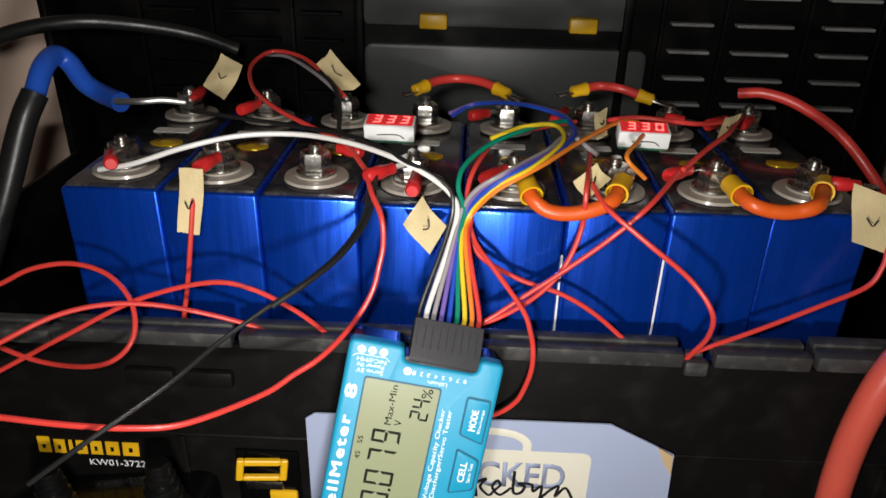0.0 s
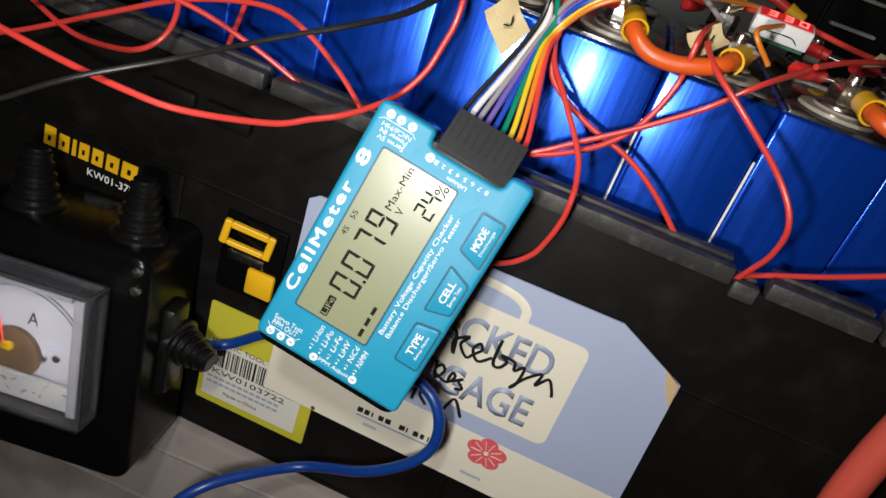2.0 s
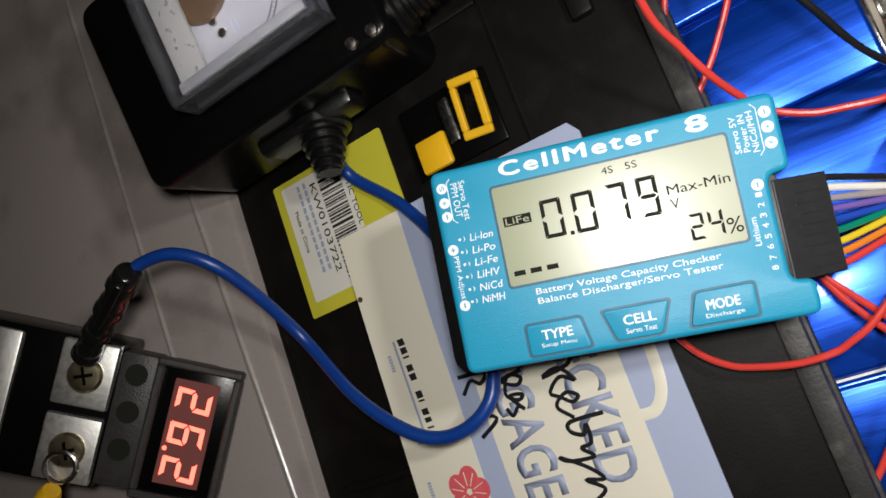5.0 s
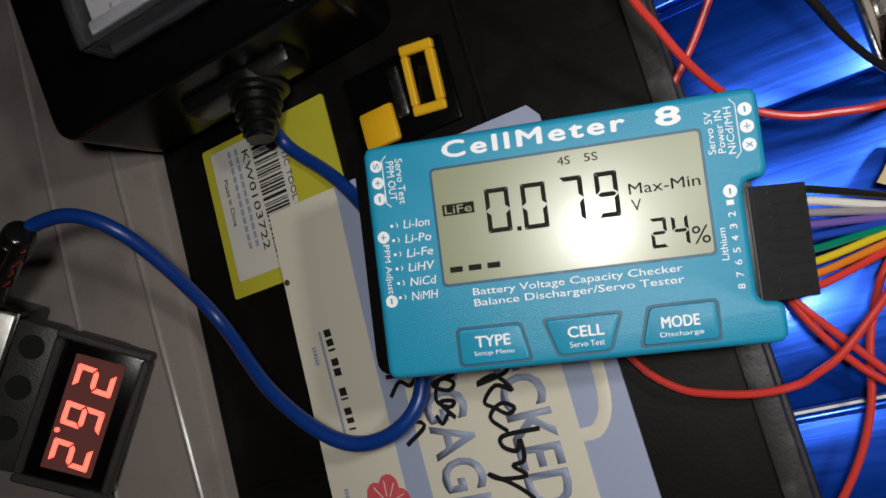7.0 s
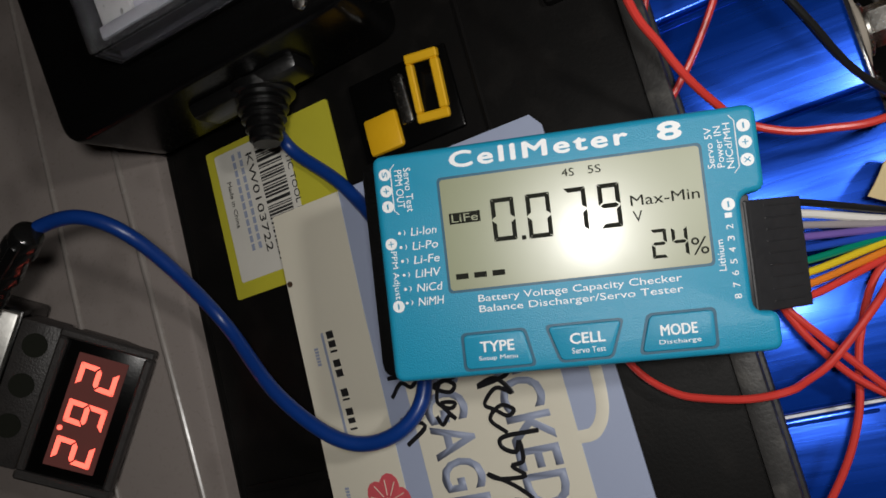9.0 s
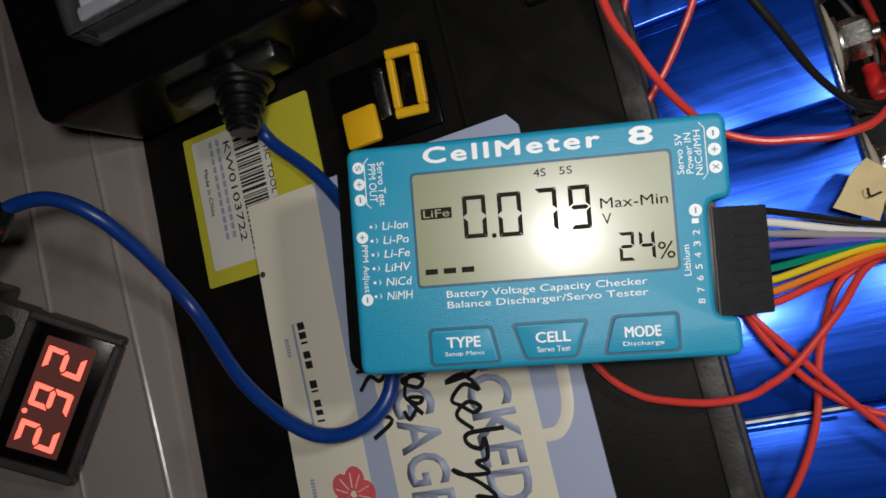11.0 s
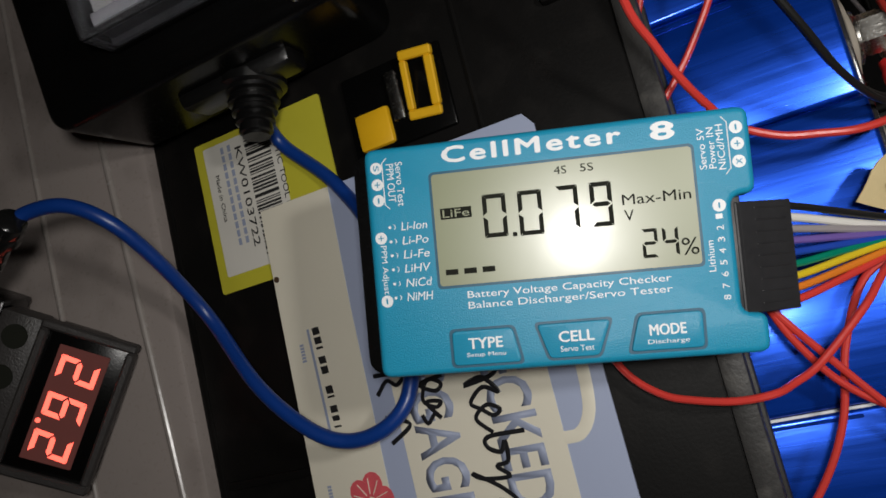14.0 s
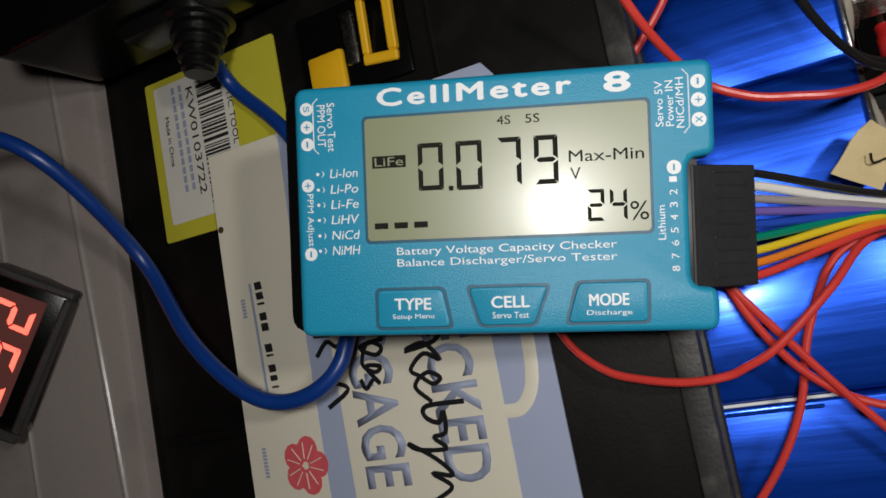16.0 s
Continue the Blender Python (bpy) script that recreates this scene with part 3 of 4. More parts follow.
for pts, t1, t2, cx in (([(-31, -25.3), (-14.3, -25.3), (-12.4, -35.2), (-31, -35.2)], "TYPE", "Setup Menu", -21.9), ([(-9.7, -25.2), (10, -25.2), (6.4, -35.0), (-6.8, -35.0)], "CELL", "Servo Test", 0.6), ([(15.3, -24.8), (31.6, -24.8), (31.4, -34.8), (12.5, -34.8)], "MODE", "Discharge", 22.4)):
    pts = [(x * k, y * k) for x, y in pts]
    c = (sum(p[0] for p in pts) / 4, sum(p[1] for p in pts) / 4)
    part("button_groove", plate(soften(pts, 0.0015, 4), -0.0002, 0.00015), TEAL_DARK, meter)
    b = part("button", plate(soften([(c[0] + (x - c[0]) * 0.92, c[1] + (y - c[1]) * 0.88) for x, y in pts], 0.0013, 4), 0.0, 0.0008, 0.0005, 2), TEAL, meter, "teal push button")
    letters(t1, cx * k, -0.0292, 0.0085, 0.0026, 0.0008, PRINT_WHITE, b, heavy=0.00009)
    letters(t2, cx * k, -0.0322, 0.0098 if t1 != "CELL" else 0.0082, 0.0014, 0.0008, PRINT_WHITE, b)
# socket and plug
part("socket", box((0.0395, -0.0268, -0.0125), (0.0425, 0.0012, -0.0015), 0.0004), CONNECTOR, meter)
PLUGM = MM @ Matrix.Translation((0.0412, 0, -0.001)) @ pose(0, 0, 0, 0, 28, 0)
plug = tagged(finish("wire_plug", box((0, -0.0274, -0.0095), (0.0170, -0.0002, 0), 0.0003, 1), CONNECTOR, matrix=PLUGM), "black nine-way plug pushed into the meter", "plug")
for i in range(9):
    y = -0.0019 - 0.0029 * i
    part("slot", box((0.0055, y - 0.0002, -0.0002), (0.0150, y + 0.0002, 0.0001), 0.0001, 1), CONNECTOR, plug)

# ---- luggage tag and price label on the toolbox front ----
TAGM = axes((0, 0.2478, 0), (1, 0, 0), (0, 0, 1))
tag = thing("luggage_tag", "grey-blue and cream card luggage tag hung on the toolbox front", "luggage tag", TAGM)
TAG = [(-0.0615, 0.0470), (-0.0200, 0.0460), (0.0680, 0.0445), (0.1030, 0.0440), (0.1020, 0.0800), (0.0992, 0.1380), (0.0700, 0.1532), (-0.0570, 0.1520), (-0.0612, 0.1490)]
part("card", plate(TAG, -0.0004, 0.0004), TAG_BLUE, tag, "grey-blue card")
part("cream_band", plate([(-0.0615, 0.0470), (-0.0200, 0.0460), (0.0680, 0.0445), (0.1030, 0.0440), (0.1021, 0.0740), (0.0400, 0.0742), (-0.0200, 0.0750), (-0.0614, 0.0765)], 0.0004, 0.0006), TAG_CREAM, tag, "cream printed band")
part("suitcase_shape", plate(rounded(-0.0260, 0.0835, 0.0640, 0.1365, 0.004), 0.0004, 0.0006), TAG_CREAM, tag, "cream suitcase outline")
bm = tube([(0.0010, 0.1360, 0.0004), (0.0015, 0.1425, 0.0004), (0.0060, 0.1462, 0.0004), (0.0180, 0.1468, 0.0004), (0.0290, 0.1455, 0.0004), (0.0348, 0.1415, 0.0004), (0.0355, 0.1360, 0.0004)], 0.0019, 8)
bmesh.ops.scale(bm, vec=(1, 1, 0.1), verts=bm.verts)
part("suitcase_handle", bm, TAG_CREAM, tag, matrix=Matrix.Translation((0, 0, 0.0005)))
letters("CHECKED", 0.0190, 0.1225, 0.0690, 0.0148, 0.0006, TAG_GREY, tag, bold=0.02)
letters("BAGGAGE", 0.0180, 0.0960, 0.0700, 0.0155, 0.0006, TAG_GREY, tag, bold=0.02)
# unreadable marker strokes
STROKES = ([(0.0085, 0.1130), (0.0120, 0.1100), (0.0135, 0.1000), (0.0120, 0.1065), (0.0175, 0.1110), (0.0150, 0.1060), (0.0190, 0.1010), (0.0215, 0.1040), (0.0240, 0.1075), (0.0225, 0.1100), (0.0205, 0.1060), (0.0240, 0.1015), (0.0290, 0.1060)],
           [(0.0300, 0.1160), (0.0300, 0.1040), (0.0330, 0.1030), (0.0350, 0.1070), (0.0320, 0.1090), (0.0380, 0.1085), (0.0390, 0.1045), (0.0425, 0.1080), (0.0420, 0.0990), (0.0400, 0.0960), (0.0450, 0.1040), (0.0500, 0.1085), (0.0490, 0.1020), (0.0530, 0.1075), (0.0560, 0.1030), (0.0570, 0.1000)],
           [(0.0085, 0.0935), (0.0100, 0.0850), (0.0130, 0.0900), (0.0110, 0.0925), (0.0090, 0.0880), (0.0150, 0.0850), (0.0180, 0.0890), (0.0165, 0.0910), (0.0160, 0.0860), (0.0215, 0.0900), (0.0200, 0.0880), (0.0225, 0.0850), (0.0195, 0.0835)],
           [(0.0040, 0.0690), (0.0050, 0.0800), (0.0085, 0.0770), (0.0065, 0.0735), (0.0105, 0.0690)],
           [(0.0180, 0.0700), (0.0215, 0.0785), (0.0265, 0.0705)])
for s in STROKES:
    bm = tube([(x + 0.001, y + 0.0088, 0) for x, y in s], 0.00075, 6, 5)
    bmesh.ops.scale(bm, vec=(1, 1, 0.25), verts=bm.verts)
    part("marker_stroke", bm, INK, tag, "black marker stroke", Matrix.Translation((0, 0, 0.0009)))
# airline's name as plain bars, and a plain five-petalled shape
x = -0.0160
for n in range(12):
    if n != 5:
        y = 0.0578 + (x + 0.016) * 0.02
        wd = (0.0026, 0.0024, 0.0008, 0.0025, 0.0026, 0, 0.0027, 0.0007, 0.0024, 0.0018, 0.0007, 0.0026)[n]
        part("text_bar", plate([(x, y), (x + wd, y + 0.0002), (x + wd, y + 0.0030), (x, y + 0.0028)], 0.0006, 0.0007), PRINT_BLACK, tag)
    x += 0.0034
part("rule", plate([(-0.0160, 0.0556), (0.0240, 0.0560), (0.0240, 0.0570), (-0.0160, 0.0566)], 0.0006, 0.0007), TAG_GREY, tag)
for x0, y0, n in ((-0.0115, 0.0515, 6), (0.0180, 0.0525, 5), (0.0370, 0.0505, 9)):
    for i in range(n):
        part("text_bar", plate([(x0 + 0.0011 * i, y0), (x0 + 0.0011 * i + 0.0008, y0), (x0 + 0.0011 * i + 0.0008, y0 + 0.0016), (x0 + 0.0011 * i, y0 + 0.0016)], 0.0006, 0.0007), TAG_GREY, tag)
for a in range(5):
    c, s = math.cos(radians(90 + 72 * a)), math.sin(radians(90 + 72 * a))
    pts = [(0.0440 + (0.0052 * c) + 0.0042 * math.cos(t * math.pi / 6), 0.0668 + (0.0048 * s) + 0.0038 * math.sin(t * math.pi / 6)) for t in range(12)]
    part("petal", plate(pts, 0.0006, 0.0007 + 0.00004 * a), FLOWER_RED, tag, "red printed petal")
    for b in (-16, 16):
        c2, s2 = math.cos(radians(90 + 72 * a + b)), math.sin(radians(90 + 72 * a + b))
        part("petal_vein", tube([(0.0440 + 0.0022 * c2, 0.0668 + 0.0022 * s2, 0.0010), (0.0440 + 0.0072 * c2, 0.0668 + 0.0068 * s2, 0.0010)], 0.00018, 5, 2), TAG_CREAM, tag)
part("curled_corner", plate([(0.0915, 0.1425), (0.0985, 0.1380), (0.0995, 0.1270), (0.0950, 0.1340)], 0.0006, 0.0012), KRAFT, tag, "brown curled card corner")
part("eyelet", lathe([(0.0011, 0.0006), (0.0011, 0.0008)], 14), BROWN, tag, "small brown stain", Matrix.Translation((-0.0360, 0.0478, 0)))

label = thing("price_label", "yellow and white barcode label stuck on the toolbox front", "label", axes((0.0020, 0.2491, 0.0066), (1, 0, 0), (0, 0, 1)))
part("label_sheet", plate(rounded(-0.0970, 0.0150, -0.0390, 0.0735, 0.001), -0.0004, 0.0003), YELLOW_LABEL, label, "yellow glossy paper")
white = part("barcode_sticker", plate(rounded(-0.0945, 0.0190, -0.0447, 0.0530, 0.0008), 0.0003, 0.0005), LABEL_WHITE, label, "white barcode sticker")
random.seed(4)
x = -0.0925
while x < -0.049:
    wd = random.choice((0.0004, 0.0004, 0.0008, 0.0012))
    part("barcode_bar", plate([(x, 0.0385), (x + wd, 0.0385), (x + wd, 0.0495), (x, 0.0495)], 0.0005, 0.0006), PRINT_BLACK, white)
    x += wd + random.choice((0.0004, 0.0006, 0.0010))
letters("KW0103722", -0.0715, 0.0353, 0.0380, 0.0030, 0.0005, PRINT_BLACK, white)
letters("PLASTIC TOOL BOX 18\"", -0.0710, 0.0525, 0.0440, 0.0024, 0.0005, PRINT_BLACK, white)
letters("Made in China", -0.0740, 0.0235, 0.0180, 0.0018, 0.0005, PRINT_BLACK, white)
for i in range(2):
    for j in range(12):
        part("text_bar", plate([(-0.0925 + 0.0032 * j, 0.0272 + 0.0033 * i), (-0.0900 + 0.0032 * j, 0.0272 + 0.0033 * i), (-0.0900 + 0.0032 * j, 0.0286 + 0.0033 * i), (-0.0925 + 0.0032 * j, 0.0286 + 0.0033 * i)], 0.0005, 0.0006), TAG_GREY, white)

# ---- enclosure with the moving-coil gauge ----
GM = axes((-0.1393, 0.1921, 0.0747), (0.992, 0.107, 0.068), (-0.082, 0.134, 0.988))
case = thing("instrument_case", "small black plastic case with cable glands, standing before the toolbox", "case", GM)
part("case_body", plate(soften([(-0.034, -0.0625), (0.043, -0.0625), (0.043, 0.0440), (-0.034, 0.0440)], 0.008, 5), -0.048, -0.004, 0.004, 3), BLACK_GLOSS, case)
part("side_flange", box((0.0405, -0.026, -0.036), (0.0480, 0.016, -0.020), 0.003), BLACK_SOFT, case)


def gland(parent, matrix, r=0.009):
    prof = [(r * 1.25, 0), (r * 1.25, 0.004)]
    for i in range(5):
        rr = r * (1.05 - 0.11 * i)
        prof += [(rr, 0.005 + 0.0045 * i), (rr, 0.0068 + 0.0045 * i), (rr * 0.82, 0.0075 + 0.0045 * i), (rr * 0.82, 0.0088 + 0.0045 * i)]
    part("cable_gland", lathe(prof, 24), BLACK_SOFT, parent, "ribbed black rubber gland", matrix)


gland(case, Matrix.Translation((-0.017, 0.0410, -0.022)) @ pose(0, 0, 0, -90))
gland(case, Matrix.Translation((0.028, 0.0410, -0.022)) @ pose(0, 0, 0, -90))
gland(case, Matrix.Translation((0.045, -0.003, -0.030)) @ pose(0, 0, 0, 0, 80, 0) @ pose(0, 0, 0, 10) @ Matrix.Diagonal((0.85, 0.85, 0.72, 1)), 0.0105)
for x, y in ((0.0385, 0.038), (0.0385, 0.030)):
    part("screw", lathe([(0.0022, -0.004), (0.0020, -0.0028), (0.0008, -0.0024)], 14), STEEL, case, matrix=Matrix.Translation((x, y, 0)))
gauge = thing("panel_gauge", "square white needle gauge with clear cover, set in a black case", "gauge", GM)
part("dial", plate(rounded(-0.0275, -0.0275, 0.0275, 0.0275, 0.001), -0.0010, 0.0006), DIAL, gauge, "white dial with a black scale")
part("gauge_rim", box((-0.030, -0.030, -0.004), (0.030, 0.030, -0.001), 0.001), BLACK_GLOSS, gauge)
cover = bmesh.new()
for lo, hi in (((-0.030, -0.030), (0.030, -0.0275)), ((-0.030, 0.0275), (0.030, 0.030)), ((-0.030, -0.0275), (-0.0275, 0.0275)), ((0.0275, -0.0275), (0.030, 0.0275))):
    box((lo[0], lo[1], -0.001), (hi[0], hi[1], 0.0105), 0.0005, 1, cover)
part("cover_frame", cover, mat("clear_frame_edge", (0.55, 0.55, 0.58), 0.04, var=0.05, bump=0, trans=0.96, rough_var=0.02), gauge, "clear plastic cover sides")
pane = part("cover_pane", plate(rounded(-0.030, -0.030, 0.030, 0.030, 0.0012), 0.0105, 0.0117), CLEAR, gauge, "clear plastic front")
pane.visible_shadow = False
part("scale_strip", box((0.0222, -0.0262, 0.0008), (0.0262, 0.0262, 0.0085), 0.0006), STRIP_GREY, gauge, "pale grey strip inside the clear cover")
part("scale_strip", box((-0.0262, 0.0242, 0.0008), (0.0215, 0.0264, 0.0085), 0.0006), STRIP_GREY, gauge, "pale grey strip inside the clear cover")
part("lower_panel", box((-0.0262, -0.0262, 0.0040), (0.0214, -0.0150, 0.0062), 0.0006), mat("frosted_cover", (0.42, 0.42, 0.42), 0.3, var=0.15, scale=90, trans=0.55, bump=0.1), gauge, "frosted lower strip of the cover")
DR = Matrix.Translation((-0.0035, -0.0075, 0)) @ Matrix.Rotation(radians(-6), 4, "Z")
arc = [(0.029 * math.sin(radians(a)), 0.029 * math.cos(radians(a)), 0.0007) for a in range(-46, 47, 4)]
part("scale_arc", tube(arc, 0.0002, 6, 2), PRINT_BLACK, gauge, matrix=DR)
part("scale_arc", tube([(x * 0.94, y * 0.94, z) for x, y, z in arc], 0.00018, 6, 2), PRINT_BLACK, gauge, matrix=DR)
for i in range(31):
    a = radians(-45 + 3 * i)
    r1 = 0.0318 if i % 10 == 0 else 0.0291
    part("scale_tick", tube([(0.0272 * math.sin(a), 0.0272 * math.cos(a), 0.0007), (r1 * math.sin(a), r1 * math.cos(a), 0.0007)], 0.00016, 4, 1), PRINT_BLACK, gauge, matrix=DR)
letters("A", 0.0015, 0.0075, 0.0046, 0.0056, 0.0006, PRINT_BLACK, gauge)
for x, y, turn in ((-0.0175, 0.0040, 8), (0.0125, -0.0020, -8)):
    for i in range(2):
        part("text_bar", plate([(x - 0.0022, y - 0.0011 + 0.0018 * i), (x + 0.0022, y - 0.0011 + 0.0018 * i), (x + 0.0022, y - 0.0003 + 0.0018 * i), (x - 0.0022, y - 0.0003 + 0.0018 * i)], 0.0006, 0.0007), TAG_GREY, gauge)
part("needle", tube([(-0.0065, -0.0030, 0.0060), (-0.0095, 0.0080, 0.0050), (-0.0130, 0.0195, 0.0036)], 0.00035, 6), mat("red_needle", (0.8, 0.05, 0.04), 0.4, bump=0), gauge, "thin red needle")
part("movement", lathe([(0.0112, 0.0007), (0.0112, 0.0030), (0.0096, 0.0038), (0.0040, 0.0038)], 28), BROWN, gauge, "brown coil housing", Matrix.Translation((-0.0050, -0.0090, 0)))
part("movement_bridge", box((-0.0080, -0.0062, 0.0038), (-0.0035, -0.0028, 0.0060), 0.0006), YELLOW_FOIL, gauge, "small brass bridge")
part("movement_knob", lathe([(0.0045, 0.0040), (0.0045, 0.0074), (0.0036, 0.0080)], 20), ADHESIVE, gauge, matrix=Matrix.Translation((-0.0125, -0.0180, 0)))
for x, y in ((-0.0200, 0.0000), (-0.0155, -0.0052), (0.0068, -0.0085), (0.0122, -0.0070)):
    part("dial_screw", lathe([(0.0017, 0.0006), (0.0016, 0.0014), (0.0006, 0.0018)], 14), STEEL, gauge, matrix=Matrix.Translation((x, y, 0)))

# ---- digital voltage display with its terminal block ----
PM = axes((-0.0109, 0.2224, -0.0374), (0.510, 0.550, 0.662), (-0.842, 0.162, 0.514)) @ Matrix.Diagonal((1.3386, 1.3386, 1.3386, 1))
panel = thing("panel_voltmeter", "dark framed digital voltmeter with lit red figures, lying on the floor", "voltmeter", PM)
bm = bmesh.new()
for lo, hi in (((-0.013, -0.0215), (0.013, -0.0190)), ((-0.013, 0.0190), (0.013, 0.0215)), ((-0.013, -0.0190), (-0.0105, 0.0190)), ((0.0105, -0.0190), (0.013, 0.0190))):
    box((lo[0], lo[1], -0.003), (hi[0], hi[1], 0.0012), 0.0006, 1, bm)
part("bezel", bm, PANEL_BEZEL, panel, "dark grey speckled frame")
part("housing", box((-0.0115, -0.0200, -0.014), (0.0115, 0.0200, -0.0005), 0.0008), BLACK_GLOSS, panel)
win = part("window", box((-0.0068, -0.0160, -0.0006), (0.0068, 0.0160, 0.0001), 0.0002, 1), LED_WINDOW, panel, "smoky display window")
for ch, c in (("2", 0.0105), ("6", 0.0), ("2", -0.0105)):
    digit(ch, -0.0032, -0.0053, 0.0032, 0.0053, 0.0, 0.00135, LED_RED, win, 0.08, Matrix.Translation((0, c, 0.0002)) @ Matrix.Rotation(radians(-90), 4, "Z"))
part("lit_point", lathe([(0.0007, 0.0002), (0.0007, 0.0003)], 12), LED_RED, win, matrix=Matrix.Translation((-0.0054, -0.0052, 0)))
block = thing("terminal_block", "black terminal block with two tinned plates and cross-head screws", "terminal block", PM)
part("strip", box((-0.0245, -0.0205, -0.012), (-0.0135, 0.0205, -0.002), 0.0008), PANEL_BEZEL, block, "dark mounting strip with round holes")
for y in (0.0140, 0.0025, -0.0090):
    part("hole", lathe([(0.0034, -0.0021), (0.0034, -0.0018), (0.0030, -0.0018), (0.0030, -0.00175)], 20), SEGMENT, block, matrix=Matrix.Translation((-0.0190, y, 0)))
part("block_body", box((-0.0960, -0.0230, -0.024), (-0.0250, 0.0220, -0.004), 0.001), BLACK_GLOSS, block)
for y in (0.0110, -0.0118):
    t = part("plate", box((-0.0425, y - 0.0100, -0.0045), (-0.0255, y + 0.0100, -0.0018), 0.0008), BRIGHT_METAL, block, "tinned metal plate")
    s = part("terminal_screw", lathe([(0.0052, -0.0018), (0.0054, -0.0008), (0.0046, 0.0002), (0.0030, 0.0004)], 24), SCREW_YELLOW, t, "zinc cross-head screw", Matrix.Translation((-0.0335, y, 0)))
    for r in (20, 110):
        part("screw_slot", box((-0.0028, -0.0005, 0.0003), (0.0028, 0.0005, 0.0006), 0.0001, 1), BLACK_GLOSS, t, matrix=Matrix.Translation((-0.0335, y, 0)) @ pose(0, 0, 0, 0, 0, r))
for x in (-0.0595, -0.0830):
    part("bar", box((x - 0.0048, -0.0210, -0.0045), (x + 0.0048, 0.0200, -0.0025), 0.0008), BRIGHT_METAL, block, "tinned bar")

# ---- loose cables ----
CAB = {}
CAB["loop_left"] = [(-0.2031, 0.2554, 0.2001), (-0.1880, 0.2561, 0.2046), (-0.1726, 0.2571, 0.2123), (-0.1554, 0.2575, 0.2154), (-0.1391, 0.2539, 0.2130), (-0.1274, 0.2459, 0.2057), (-0.1240, 0.2370, 0.1960), (-0.1300, 0.2320, 0.1880), (-0.1420, 0.2310, 0.1840), (-0.1650, 0.2380, 0.1800), (-0.1850, 0.2420, 0.1840), (-0.2037, 0.2473, 0.1889)]
CAB["wave_a"] = [(-0.2000, 0.2350, 0.1670), (-0.1850, 0.2380, 0.1740), (-0.1540, 0.2430, 0.1910), (-0.1256, 0.2473, 0.2057), (-0.0970, 0.2491, 0.2139), (-0.0799, 0.2499, 0.2116), (-0.0631, 0.2531, 0.1999), (-0.0501, 0.2547, 0.1871), (-0.0431, 0.2561, 0.1783)]
CAB["wave_b"] = [(-0.1850, 0.2220, 0.1910), (-0.1720, 0.2250, 0.1970), (-0.1540, 0.2350, 0.2040), (-0.1370, 0.2420, 0.2060), (-0.1186, 0.2473, 0.2037), (-0.0961, 0.2524, 0.1963), (-0.0745, 0.2571, 0.1861), (-0.0590, 0.2603, 0.1746)]
CAB["long_front"] = [(-0.1610, 0.1860, 0.1970), (-0.1480, 0.1850, 0.1970), (-0.1260, 0.1850, 0.1950), (-0.1050, 0.1870, 0.1930), (-0.0880, 0.1930, 0.1910), (-0.0670, 0.2110, 0.1900), (-0.0570, 0.2200, 0.1930), (-0.0490, 0.2260, 0.1960), (-0.0420, 0.2340, 0.2000), (-0.0360, 0.2430, 0.2050), (-0.0306, 0.2473, 0.2146), (-0.0282, 0.2499, 0.2243), (-0.0268, 0.2524, 0.2328), (-0.0279, 0.2568, 0.2419), (-0.0323, 0.2638, 0.2484), (-0.0356, 0.2739, 0.2525)]
CAB["tag_drop"] = [(-0.1051, 0.2748, 0.2542), (-0.1078, 0.2660, 0.2252), (-0.1110, 0.2638, 0.2051), (-0.1154, 0.2623, 0.1831), (-0.1187, 0.2617, 0.1597)]
CAB["black_thin"] = [(-0.0339, 0.2739, 0.2525), (-0.0353, 0.2603, 0.2403), (-0.0429, 0.2455, 0.2313), (-0.0540, 0.2330, 0.2250), (-0.0660, 0.2240, 0.2190), (-0.0800, 0.2120, 0.2120), (-0.0940, 0.1940, 0.2050), (-0.1140, 0.1780, 0.1950), (-0.1320, 0.1700, 0.1830)]
CAB["red_c"] = [(0.0577, 0.3039, 0.2560), (0.0506, 0.2643, 0.2551), (0.0504, 0.2628, 0.2384), (0.0451, 0.2603, 0.2221), (0.0358, 0.2568, 0.2110), (0.0223, 0.2524, 0.2030), (0.0108, 0.2499, 0.1989), (0.0001, 0.2482, 0.1955)]
CAB["red_d"] = [(0.0911, 0.2854, 0.2542), (0.0753, 0.2643, 0.2472), (0.0614, 0.2623, 0.2333), (0.0446, 0.2588, 0.2204), (0.0287, 0.2547, 0.2099), (0.0157, 0.2507, 0.2016), (0.0001, 0.2482, 0.1926)]
CAB["red_e"] = [(0.0541, 0.2731, 0.2525), (0.0588, 0.2603, 0.2476), (0.0730, 0.2507, 0.2385), (0.0906, 0.2459, 0.2256), (0.0990, 0.2400, 0.2150), (0.1010, 0.2440, 0.2020), (0.0987, 0.2499, 0.1901), (0.0957, 0.2554, 0.1784)]
CAB["red_f"] = [(0.0049, 0.2678, 0.2419), (0.0085, 0.2617, 0.2309), (0.0174, 0.2539, 0.2216), (0.0286, 0.2486, 0.2077), (0.0320, 0.2440, 0.2000), (0.0330, 0.2390, 0.1950), (0.0330, 0.2390, 0.1860), (0.0310, 0.2400, 0.1760), (0.0280, 0.2410, 0.1680), (0.0210, 0.2430, 0.1600), (0.0080, 0.2450, 0.1530)]
